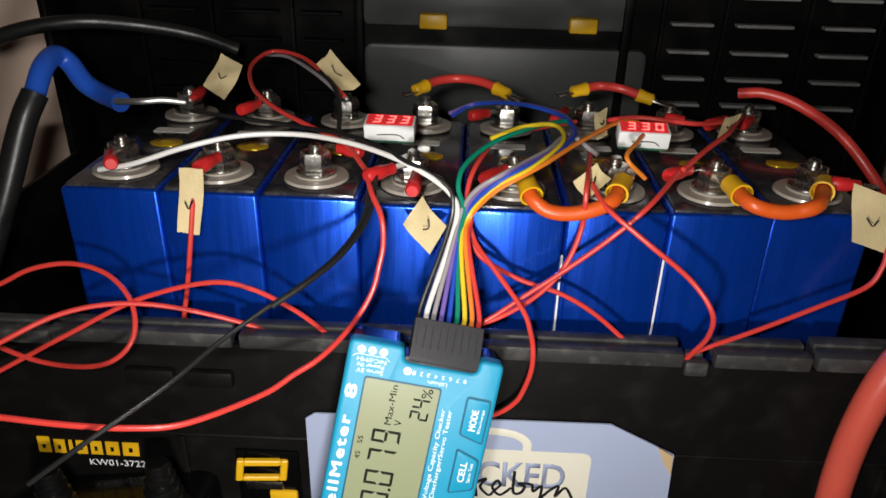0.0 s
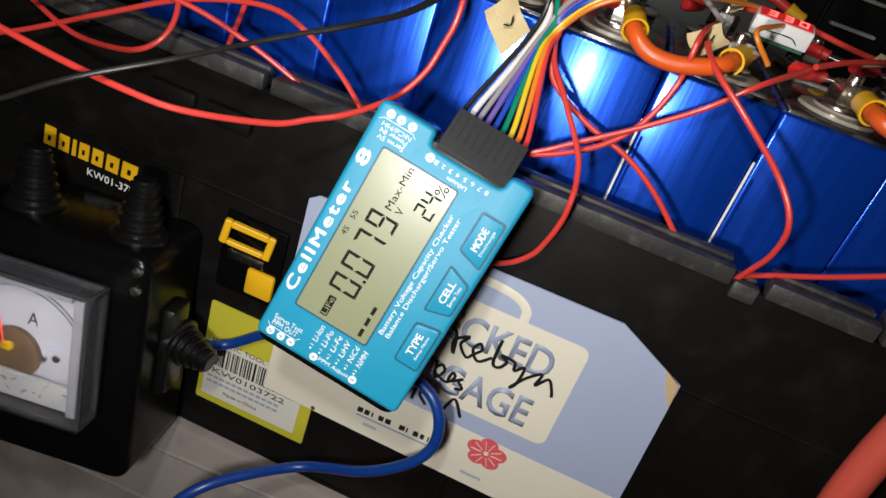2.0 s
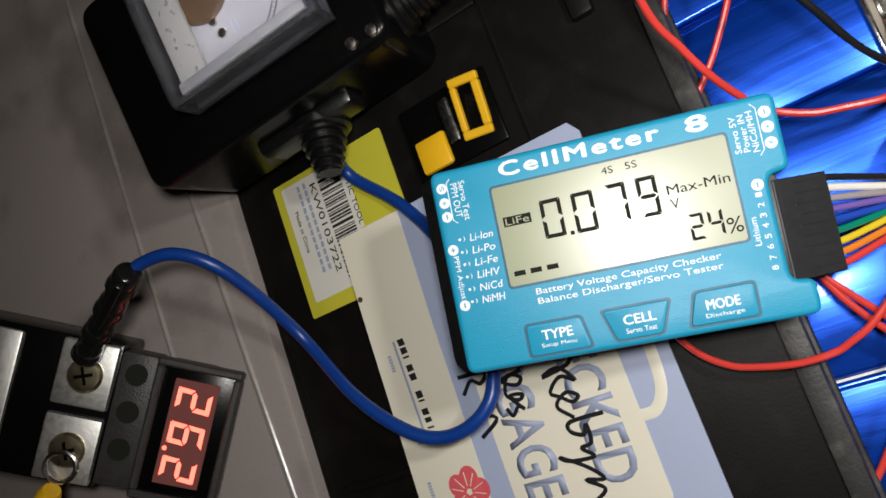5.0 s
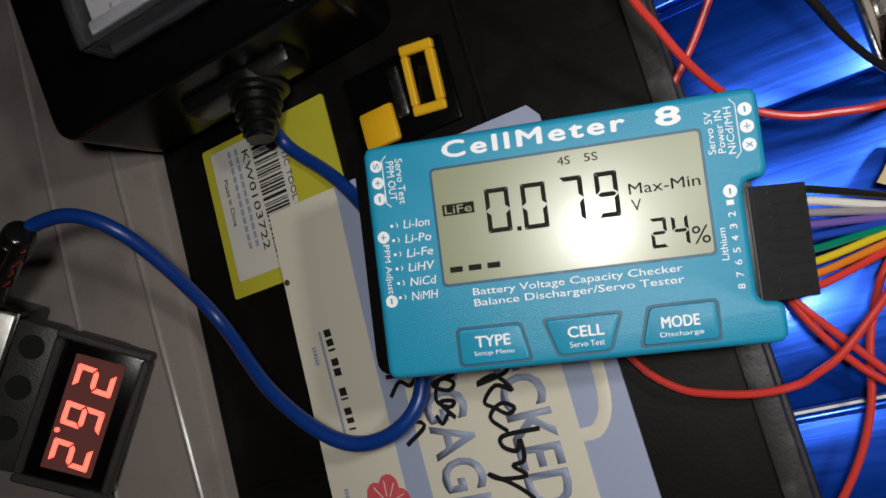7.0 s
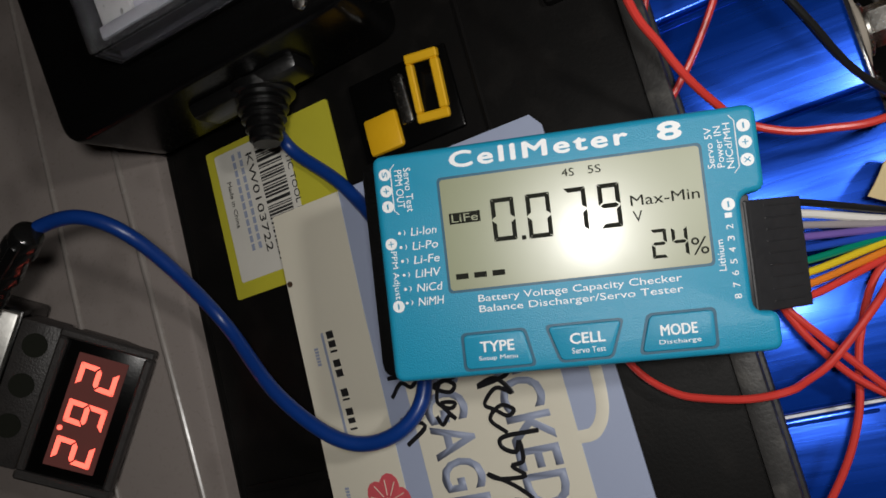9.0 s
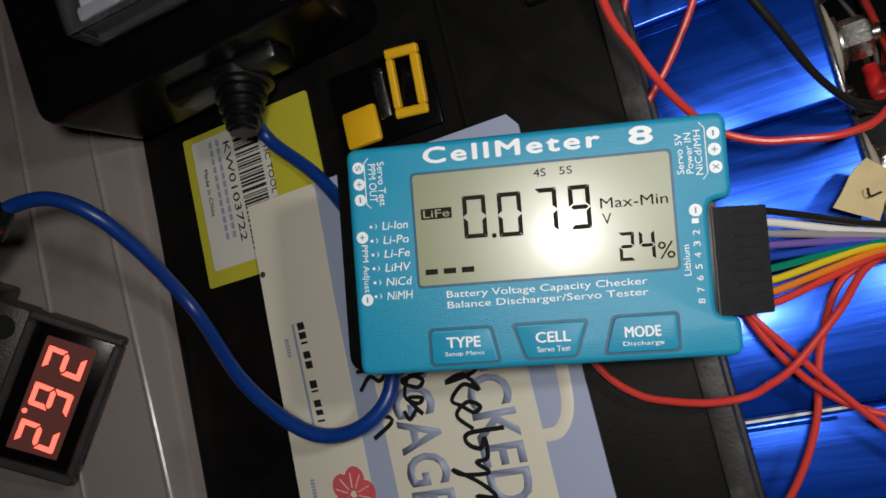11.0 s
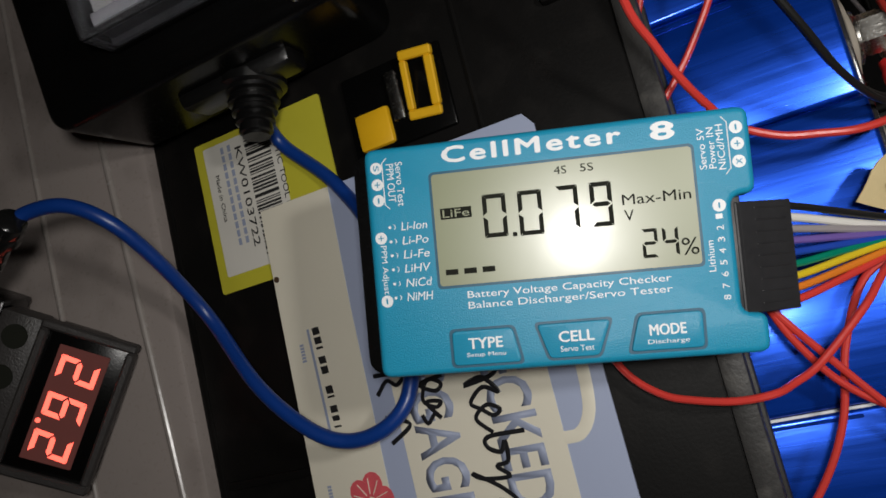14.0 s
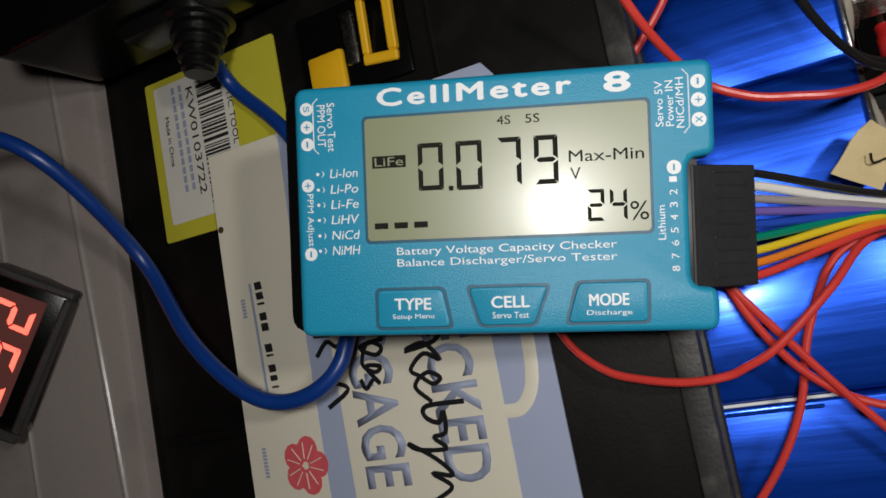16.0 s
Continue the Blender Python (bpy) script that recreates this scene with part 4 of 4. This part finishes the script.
CAB["red_g"] = [(0.0058, 0.2640, 0.2390), (0.0103, 0.2625, 0.2247), (0.0266, 0.2612, 0.2149), (0.0452, 0.2600, 0.2089), (0.0603, 0.2588, 0.2001), (0.0767, 0.2575, 0.1856), (0.0844, 0.2571, 0.1767)]
CAB["red_h"] = [(0.1721, 0.2660, 0.2322), (0.1712, 0.2643, 0.2252), (0.1671, 0.2636, 0.2162), (0.1501, 0.2617, 0.2075), (0.1259, 0.2588, 0.1964), (0.1028, 0.2547, 0.1880), (0.0946, 0.2539, 0.1825)]
CAB["thick_right"] = [(0.1439, 0.3822, 0.2630), (0.1553, 0.3769, 0.2648), (0.1703, 0.3699, 0.2613), (0.1897, 0.3611, 0.2498), (0.2046, 0.3479, 0.2331), (0.2125, 0.3259, 0.2155), (0.2169, 0.2995, 0.1997), (0.2284, 0.2819, 0.1750)]
CAB["hose"] = [(0.199, 0.250, 0.222), (0.185, 0.246, 0.206), (0.175, 0.244, 0.189), (0.170, 0.243, 0.167), (0.168, 0.242, 0.143), (0.168, 0.240, 0.117), (0.172, 0.238, 0.084)]
CAB["link_a"] = [(0.0286, 0.2748, 0.2507), (0.0304, 0.2660, 0.2481), (0.0369, 0.2633, 0.2443), (0.0460, 0.2628, 0.2438), (0.0555, 0.2633, 0.2461), (0.0621, 0.2660, 0.2490), (0.0665, 0.2775, 0.2507)]
CAB["link_b"] = [(0.1122, 0.2801, 0.2507), (0.1140, 0.2660, 0.2498), (0.1222, 0.2633, 0.2479), (0.1308, 0.2628, 0.2482), (0.1395, 0.2643, 0.2507), (0.1501, 0.2845, 0.2507)]
CAB["link_c"] = [(-0.0207, 0.3637, 0.2648), (-0.0127, 0.3725, 0.2666), (-0.0013, 0.3760, 0.2674), (0.0110, 0.3699, 0.2674), (0.0207, 0.3628, 0.2648)]
CAB["link_d"] = [(0.0594, 0.3699, 0.2648), (0.0700, 0.3734, 0.2666), (0.0805, 0.3690, 0.2666), (0.0929, 0.3672, 0.2630)]
CAB["white_arc"] = [(-0.1491, 0.2819, 0.2472), (-0.1315, 0.2766, 0.2525), (-0.1104, 0.2783, 0.2595), (-0.0893, 0.2854, 0.2630), (-0.0664, 0.2898, 0.2630), (-0.0444, 0.2819, 0.2630), (-0.0251, 0.2713, 0.2613), (-0.0110, 0.2638, 0.2573), (-0.0022, 0.2651, 0.2498), (0.0013, 0.2623, 0.2432), (-0.0017, 0.2554, 0.2304), (-0.0066, 0.2524, 0.2165)]
CAB["black_arc"] = [(-0.1254, 0.3294, 0.2595), (-0.0981, 0.3100, 0.2630), (-0.0664, 0.2995, 0.2630), (-0.0400, 0.2871, 0.2630), (-0.0198, 0.2678, 0.2613), (-0.0040, 0.2640, 0.2540), (-0.0005, 0.2633, 0.2461), (-0.0025, 0.2571, 0.2347), (-0.0085, 0.2524, 0.2165)]
CAB["black_loop"] = [(-0.0541, 0.3162, 0.2542), (-0.0567, 0.3355, 0.2630), (-0.0620, 0.3505, 0.2683), (-0.0752, 0.3769, 0.2701), (-0.0919, 0.4007, 0.2701)]
CAB["red_loop"] = [(-0.0567, 0.3505, 0.2630), (-0.0717, 0.3707, 0.2701), (-0.0867, 0.3883, 0.2736), (-0.1034, 0.3963, 0.2736), (-0.1095, 0.3778, 0.2701), (-0.1025, 0.3540, 0.2648), (-0.0867, 0.3329, 0.2613), (-0.0664, 0.3127, 0.2595), (-0.0488, 0.2968, 0.2578), (-0.0356, 0.2766, 0.2525)]
CAB["grey_loop"] = [(-0.0603, 0.3549, 0.2630), (-0.0752, 0.3751, 0.2674), (-0.0963, 0.4042, 0.2692), (-0.1122, 0.4165, 0.2674)]
CAB["violet"] = [(-0.0037, 0.2524, 0.2165), (0.0012, 0.2561, 0.2329), (0.0040, 0.2625, 0.2426), (0.0112, 0.2615, 0.2532), (0.0234, 0.2638, 0.2608), (0.0392, 0.2819, 0.2630), (0.0489, 0.3047, 0.2630), (0.0480, 0.3303, 0.2630), (0.0313, 0.3531, 0.2613), (0.0093, 0.3593, 0.2595), (-0.0057, 0.3575, 0.2542)]
CAB["blue"] = [(-0.0018, 0.2524, 0.2165), (0.0021, 0.2561, 0.2329), (0.0049, 0.2625, 0.2426), (0.0122, 0.2603, 0.2531), (0.0253, 0.2633, 0.2612), (0.0401, 0.2775, 0.2639), (0.0497, 0.3021, 0.2648), (0.0436, 0.3276, 0.2648), (0.0260, 0.3479, 0.2630), (0.0066, 0.3593, 0.2586), (-0.0039, 0.3531, 0.2542)]
CAB["green"] = [(0.0001, 0.2524, 0.2165), (0.0021, 0.2561, 0.2329), (0.0040, 0.2623, 0.2432), (0.0013, 0.2620, 0.2537), (0.0040, 0.2695, 0.2604), (0.0154, 0.2845, 0.2648), (0.0330, 0.3030, 0.2657), (0.0471, 0.3153, 0.2648), (0.0497, 0.3074, 0.2630), (0.0383, 0.2863, 0.2622)]
CAB["yellow"] = [(0.0030, 0.2524, 0.2165), (0.0031, 0.2561, 0.2329), (0.0058, 0.2625, 0.2417), (0.0149, 0.2603, 0.2540), (0.0297, 0.2636, 0.2623), (0.0427, 0.2854, 0.2657), (0.0409, 0.3030, 0.2666), (0.0277, 0.2995, 0.2666), (0.0137, 0.2933, 0.2630)]
CAB["orange"] = [(0.0050, 0.2524, 0.2165), (0.0049, 0.2561, 0.2329), (0.0067, 0.2628, 0.2411), (0.0159, 0.2597, 0.2535), (0.0321, 0.2643, 0.2622), (0.0506, 0.2889, 0.2648), (0.0717, 0.3179, 0.2648), (0.0832, 0.3171, 0.2630), (0.0761, 0.2995, 0.2622), (0.0691, 0.2854, 0.2595), (0.0779, 0.2854, 0.2507)]
CAB["red_r"] = [(0.0069, 0.2524, 0.2174), (0.0059, 0.2561, 0.2329), (0.0067, 0.2628, 0.2393), (0.0049, 0.2660, 0.2498), (0.0084, 0.2748, 0.2586), (0.0189, 0.3030, 0.2613), (0.0374, 0.3223, 0.2595), (0.0550, 0.3391, 0.2578)]
CAB["grey"] = [(-0.0047, 0.2524, 0.2165), (0.0002, 0.2561, 0.2329), (0.0031, 0.2625, 0.2435), (0.0085, 0.2606, 0.2533), (0.0192, 0.2628, 0.2598), (0.0357, 0.2801, 0.2630), (0.0471, 0.3012, 0.2630), (0.0585, 0.2924, 0.2578)]
CAB["red_top_a"] = [(0.0638, 0.3285, 0.2613), (0.0797, 0.3311, 0.2630), (0.0946, 0.3285, 0.2630), (0.1105, 0.3303, 0.2613), (0.1281, 0.3426, 0.2595)]
CAB["red_top_b"] = [(0.0920, 0.2836, 0.2560), (0.1052, 0.2995, 0.2595), (0.1201, 0.3188, 0.2613), (0.1369, 0.3523, 0.2595)]
CAB["blue_cable"] = [(-0.0893, 0.2389, 0.0626), (-0.0803, 0.246, 0.0640), (-0.062, 0.246, 0.0800), (-0.0382, 0.242, 0.0935), (-0.0064, 0.237, 0.0989), (0.0112, 0.2316, 0.0985), (0.02, 0.2282, 0.0906), (0.022, 0.2271, 0.0768), (0.0156, 0.2256, 0.0639), (-0.0012, 0.2267, 0.0471), (-0.0276, 0.2311, 0.0293), (-0.0482, 0.2141, 0.0276), (-0.0613, 0.2005, 0.0247), (-0.0691, 0.1933, 0.0151), (-0.0701, 0.1894, 0.0024), (-0.0665, 0.1867, -0.0039)]
CAB["blue_thick"] = [(-0.2134, 0.3523, 0.2569), (-0.2134, 0.3655, 0.2683), (-0.2134, 0.3787, 0.2718), (-0.2090, 0.3831, 0.2674), (-0.2002, 0.3787, 0.2578), (-0.1896, 0.3743, 0.2534), (-0.1747, 0.3628, 0.2525)]
CAB["black_sleeve"] = [(-0.2389, 0.3171, 0.1750), (-0.2257, 0.3303, 0.2138), (-0.2169, 0.3435, 0.2454), (-0.2125, 0.3523, 0.2586)]
CAB["bare_lead"] = [(-0.1755, 0.3584, 0.2542), (-0.1597, 0.3540, 0.2560), (-0.1500, 0.3575, 0.2560), (-0.1403, 0.3611, 0.2542)]
CAB["black_top"] = [(-0.2697, 0.4051, 0.2710), (-0.2451, 0.4095, 0.2789), (-0.2169, 0.4183, 0.2824), (-0.1905, 0.4315, 0.2789), (-0.1615, 0.4403, 0.2727), (-0.1386, 0.4491, 0.2630)]
CAB["blue_side"] = [(-0.136, 0.117, 0.090), (-0.149, 0.139, 0.090), (-0.167, 0.164, 0.080), (-0.182, 0.190, 0.070)]
RED = "thin red lead curving over the toolbox rim"
for key in ("loop_left", "wave_a", "wave_b", "red_c", "red_d", "red_e", "red_f", "red_g", "red_h", "tag_drop", "long_front"):
    wire(CAB[key], 0.00105 if key != "long_front" else 0.0011, WIRE["red"], "red_lead", RED, "wire", "thin red leads")
for key in ("red_top_a", "red_top_b", "red_loop"):
    wire(CAB[key], 0.0011, WIRE["red"], "red_lead", "thin red lead lying across the cell tops", "wire", "thin red leads")
wire([(x + 0.0022, y - 0.0005, z + 0.0010) for x, y, z in CAB["black_thin"][:5]], 0.0010, WIRE["black"], "black_lead", "thin black lead beside another over the toolbox rim")
wire(CAB["black_thin"], 0.0009, WIRE["black"], "black_lead", "thin black lead hanging over the toolbox rim")
wire(CAB["black_loop"], 0.0012, WIRE["black"], "black_lead", "thin black lead looped above the cells")
wire(CAB["grey_loop"], 0.0010, WIRE["grey"], "grey_lead", "thin grey lead looped above the cells")
wire(CAB["thick_right"], 0.0027, WIRE["red"], "red_power_cable", "red power cable bending from the last terminal", "cable", sides=16)
wire(CAB["hose"], 0.0066, WIRE["thick_red"], "thick_red_cable", "very thick red power cable hanging before the toolbox", "cable", sides=20)
wire(CAB["blue_cable"], 0.0024, WIRE["cable_blue"], "blue_cable", "blue cable from the gland to the taped lug", "cable", sides=14)
wire(CAB["blue_thick"], 0.0052, WIRE["lead_blue"], "blue_sleeve", "bright blue sleeved power lead", "cable", sides=16)
wire(CAB["black_sleeve"], 0.0064, WIRE["black"], "black_cable", "thick black cable rising to a blue lead", "cable", sides=16)
wire(CAB["blue_side"], 0.0030, WIRE["cable_blue"], "blue_cable", "blue cable running behind the black instrument case", "cable", sides=14)
wire(CAB["bare_lead"], 0.0016, BRIGHT_METAL, "bare_wire", "bare tinned wire end at the first terminal", "wire")
wire(CAB["black_top"], 0.0042, WIRE["black"], "black_cable", "black cable hanging before the raised lid", "cable", sides=14)
for key, c in (("white_arc", "white"), ("black_arc", "black"), ("grey", "grey"), ("violet", "violet"), ("blue", "blue"), ("green", "green"), ("yellow", "yellow"), ("orange", "orange"), ("red_r", "red")):
    pts = list(CAB[key])
    i = ("black_arc", "white_arc", "grey", "violet", "blue", "green", "yellow", "orange", "red_r").index(key)
    ends = [tuple(PLUGM @ Vector((q, -0.0019 - 0.0029 * i, -0.0045))) for q in (0.0160, 0.0230)]
    if key in ("white_arc", "black_arc"):
        pts = pts[:-1] + ends[::-1]
    else:
        pts = ends + pts[1:]
    wire(pts, 0.00098 if key != "white_arc" else 0.0011, WIRE[c], c + "_ribbon_wire", f"{c} wire of the ribbon from the meter plug", "wire", "ribbon wires")
for key in ("link_a", "link_b", "link_c", "link_d"):
    pts = CAB[key]
    link = thing("link_cable", "short orange-red link cable with yellow crimp sleeves joining two cells", "cable", group="link cables")
    part("link_wire", tube(pts, 0.0030 if key in ("link_a", "link_b") else 0.0022, 14), WIRE["orange_red"] if key in ("link_a", "link_b") else WIRE["red"], link)
    for a, b in ((pts[0], pts[1]), (pts[-1], pts[-2])):
        d = (Vector(b) - Vector(a)).normalized()
        m = Matrix.Translation(Vector(a) - d * 0.004) @ d.to_track_quat("Z", "Y").to_matrix().to_4x4() @ Matrix.Diagonal((0.88, 0.88, 0.88, 1))
        if key in ("link_c", "link_d"):
            m = m @ Matrix.Diagonal((0.72, 0.72, 0.72, 1))
        part("crimp_sleeve", lathe([(0.0036, 0), (0.0046, 0.001), (0.0046, 0.007), (0.0053, 0.012), (0.0053, 0.0135), (0.0044, 0.0135), (0.0040, 0.010)], 20), YELLOW, link, "yellow crimp sleeve", m)
        part("lug", box((-0.0045, -0.0008, -0.012), (0.0045, 0.0008, 0.001), 0.0006), STEEL, link, "tinned ring lug", m)

# ---- paper flags, small displays, crimps ----
FLAGS = (
    [(-0.1098, 0.2691, 0.2543), (-0.0999, 0.2691, 0.2542), (-0.1044, 0.2673, 0.2260), (-0.1139, 0.2673, 0.2266)],
    [(-0.1246, 0.3773, 0.2761), (-0.1125, 0.3729, 0.2709), (-0.1197, 0.3597, 0.2564), (-0.1314, 0.3641, 0.2626)],
    [(-0.0670, 0.3729, 0.2809), (-0.0493, 0.3553, 0.2677), (-0.0586, 0.3536, 0.2651), (-0.0731, 0.3659, 0.2749)],
    [(-0.0197, 0.2585, 0.2385), (-0.0129, 0.2673, 0.2469), (-0.0029, 0.2612, 0.2370), (-0.0088, 0.2550, 0.2275)],
    [(0.0602, 0.3205, 0.2677), (0.0664, 0.3253, 0.2686), (0.0634, 0.3025, 0.2633), (0.0593, 0.3028, 0.2615)],
    [(0.0467, 0.2743, 0.2527), (0.0561, 0.2792, 0.2589), (0.0615, 0.2738, 0.2545), (0.0524, 0.2691, 0.2472)],
    [(0.1234, 0.3360, 0.2633), (0.1325, 0.3416, 0.2633), (0.1216, 0.3199, 0.2598), (0.1131, 0.3133, 0.2580)],
    [(0.1546, 0.2717, 0.2573), (0.1694, 0.2700, 0.2527), (0.1740, 0.2673, 0.2293), (0.1583, 0.2673, 0.2341)],
)
CRIMPS = (
    ((-0.1402, 0.2753, 0.2527), (-0.1454, 0.2869, 0.2527)),
    ((-0.1040, 0.2739, 0.2527), (-0.1000, 0.2876, 0.2527)),
    ((-0.0350, 0.2722, 0.2527), (-0.0254, 0.2820, 0.2527)),
    ((-0.0161, 0.2587, 0.2527), (-0.0156, 0.2741, 0.2527)),
    ((0.0113, 0.2732, 0.2527), (0.0204, 0.2855, 0.2527)),
    ((0.0865, 0.2846, 0.2527), (0.0981, 0.2936, 0.2527)),
    ((0.1524, 0.2831, 0.2527), (0.1627, 0.2811, 0.2527)),
    ((-0.1105, 0.3555, 0.2527), (-0.1049, 0.3696, 0.2527)),
    ((0.0058, 0.3599, 0.2527), (0.0145, 0.3659, 0.2527)),
    ((0.0472, 0.3582, 0.2527), (0.0548, 0.3759, 0.2527)),
    ((0.1051, 0.3670, 0.2527), (0.1129, 0.3641, 0.2527)),
    ((0.1232, 0.3577, 0.2527), (0.1355, 0.3687, 0.2527)),
    ((0.1405, 0.3598, 0.2527), (0.1487, 0.3703, 0.2527)),
    ((-0.0421, 0.2996, 0.2527), (-0.0526, 0.3043, 0.2527)),
    ((-0.1417, 0.3895, 0.2527), (-0.1405, 0.3726, 0.2527)),
)


def flag(corners, bend=0.0015):
    a, b, c, d = (Vector(p) for p in corners)
    nrm = (b - a).cross(d - a).normalized()
    bm, n, grid = bmesh.new(), 5, []
    for side in (0.0, 0.0003):
        rows = []
        for i in range(n + 1):
            v = i / n
            rows.append([bm.verts.new((a.lerp(b, u / n)).lerp(d.lerp(c, u / n), v) + nrm * (side + bend * math.sin(math.pi * v) + 0.4 * bend * math.sin(5 * u / n + 7 * v))) for u in range(n + 1)])
        grid.append(rows)
    for r, flip in ((grid[0], False), (grid[1], True)):
        for i in range(n):
            for j in range(n):
                q = (r[i][j], r[i][j + 1], r[i + 1][j + 1], r[i + 1][j])
                bm.faces.new(q[::-1] if flip else q)
    ring = lambda r: [r[0][j] for j in range(n)] + [r[i][n] for i in range(n)] + [r[n][j] for j in range(n, 0, -1)] + [r[i][0] for i in range(n, 0, -1)]
    p, q = ring(grid[0]), ring(grid[1])
    for i in range(len(p)):
        bm.faces.new((p[i], q[i], q[(i + 1) % len(p)], p[(i + 1) % len(p)]))
    bmesh.ops.recalc_face_normals(bm, faces=bm.faces)
    return bm, nrm


for corners in FLAGS:
    bm, nrm = flag(corners)
    f = tagged(finish("tape_flag", bm, TAPE_PAPER), "creased yellowish masking tape flag folded round a thin lead", "tape flag", "tape flags")
    a, b, c, d = (Vector(p) for p in corners)
    m = (a + b + c + d) / 4
    eye = Vector((0, 0, 0.33)) - m
    off = nrm * (0.0022 if nrm.dot(eye) > 0 else -0.0008)
    u, v = (b - a) * 0.16, (d - a) * 0.10
    part("pen_mark", tube([m - u + off, m + v + off, m + u - v * 0.4 + off], 0.0003, 6, 5), INK, f, "short pen stroke")

for a, b in CRIMPS:
    a, b = Vector(a), Vector(b)
    d = (b - a).normalized()
    m = Matrix.Translation(a) @ d.to_track_quat("Z", "Y").to_matrix().to_4x4()
    c = thing("crimp_terminal", "small red insulated crimp lug under a terminal nut", "cable lug", m, "red crimp lugs")
    L = max(0.009, (b - a).length)
    part("sleeve", lathe([(0.0022, -0.001), (0.0029, 0.0), (0.0029, L * 0.55), (0.0024, L * 0.62), (0.0024, L * 0.95), (0.0018, L)], 16), SLEEVE_RED, c, "red plastic sleeve")
    part("tongue", box((-0.0026, -0.0004, L * 0.9), (0.0026, 0.0004, L + 0.007), 0.0003, 1), STEEL, c, "tinned tongue")


def mini_display(x, y, z, turn, text):
    m = pose(x, y, z, 12, 0, turn) @ Matrix.Diagonal((0.88, 0.88, 0.88, 1))
    t = thing("mini_voltmeter", "tiny white voltmeter with glowing red figures on the cells", "voltmeter", m, "mini voltmeters")
    part("body", box((-0.0125, -0.0045, -0.0085), (0.0125, 0.0075, 0.0), 0.0006), WHITE, t, "white plastic body")
    w = part("window", box((-0.0115, -0.0035, -0.0002), (0.0115, 0.0065, 0.0004), 0.0002, 1), MINI_WINDOW, t)
    for i, ch in enumerate(text):
        digit(ch, -0.0085 + 0.0068 * i, -0.0020, -0.0045 + 0.0068 * i, 0.0052, 0.0004, 0.0010, MINI_RED, w, 0.1)
    part("pen_mark", tube([(-0.006, -0.0047, -0.0050), (0.004, -0.0047, -0.0046), (0.0075, -0.0047, -0.0066)], 0.00028, 6, 4), INK, t)
    part("circuit_board", box((-0.0118, -0.0030, -0.0105), (0.0118, 0.0060, -0.0085), 0.0003, 1), mat("green_board", (0.03, 0.12, 0.06), 0.4), t)


mini_display(-0.0299, 0.3074, 0.2644, -2, "333")
mini_display(0.0805, 0.3100, 0.2644, -3, "330")

# taped lug on the terminal block
start, seat = Vector(CAB["blue_cable"][-1]), PM @ Vector((-0.0335, 0.0175, 0.0030))
ax = (seat - start).normalized()
lug_length = (seat - start).length + 0.006
lugm = Matrix.Translation(start - ax * 0.006) @ ax.to_track_quat("Z", "Y").to_matrix().to_4x4() @ Matrix.Diagonal((1, 1, lug_length / 0.0312, 1))
lug = thing("taped_lug", "cable lug wrapped in shiny black tape at the terminal block", "cable lug", lugm)
prof = [(0.0036, 0.0)]
for i in range(11):
    r = 0.0049 + 0.0006 * math.sin(i * 2.1)
    prof += [(r * 0.93, 0.0028 * i + 0.0004), (r * 1.03, 0.0028 * i + 0.0012), (r * 1.05, 0.0028 * i + 0.0026)]
bm = lathe(prof + [(0.0034, 0.0312)], 18)
part("tape", bm, mat("black_tape", (0.008, 0.008, 0.008), 0.16, var=0.3, bump=0.5, bump_scale=220), lug, "glossy black insulating tape")
part("tape_end", box((-0.0075, -0.0014, 0.001), (-0.003, 0.0014, 0.0160), 0.0006), BLACK_SOFT, lug)
yl = [tuple(PM @ Vector(p)) for p in ((-0.0335, -0.0170, 0.0012), (-0.0345, -0.0245, 0.0010), (-0.0385, -0.0345, -0.0030), (-0.0440, -0.0480, -0.0080))]
y = thing("yellow_lug_cable", "red cable with a yellow crimp lug on the terminal block", "cable")
part("lug_wire", tube(yl[1:] + [tuple(PM @ Vector((-0.0500, -0.0620, -0.0100)))], 0.0030, 12), WIRE["thick_red"], y)
d = (Vector(yl[2]) - Vector(yl[1])).normalized()
part("crimp_sleeve", lathe([(0.0036, -0.002), (0.0046, 0), (0.0046, 0.010), (0.0052, 0.013)], 18), YELLOW, y, "yellow crimp sleeve", Matrix.Translation(yl[1]) @ d.to_track_quat("Z", "Y").to_matrix().to_4x4())
part("ring", tube([tuple(PM @ Vector((-0.0335 + 0.0045 * math.cos(a), -0.0165 + 0.0045 * math.sin(a), 0.0006))) for a in [i * math.pi / 6 for i in range(13)]], 0.0011, 8, 2), STEEL, y, "tinned ring lug")
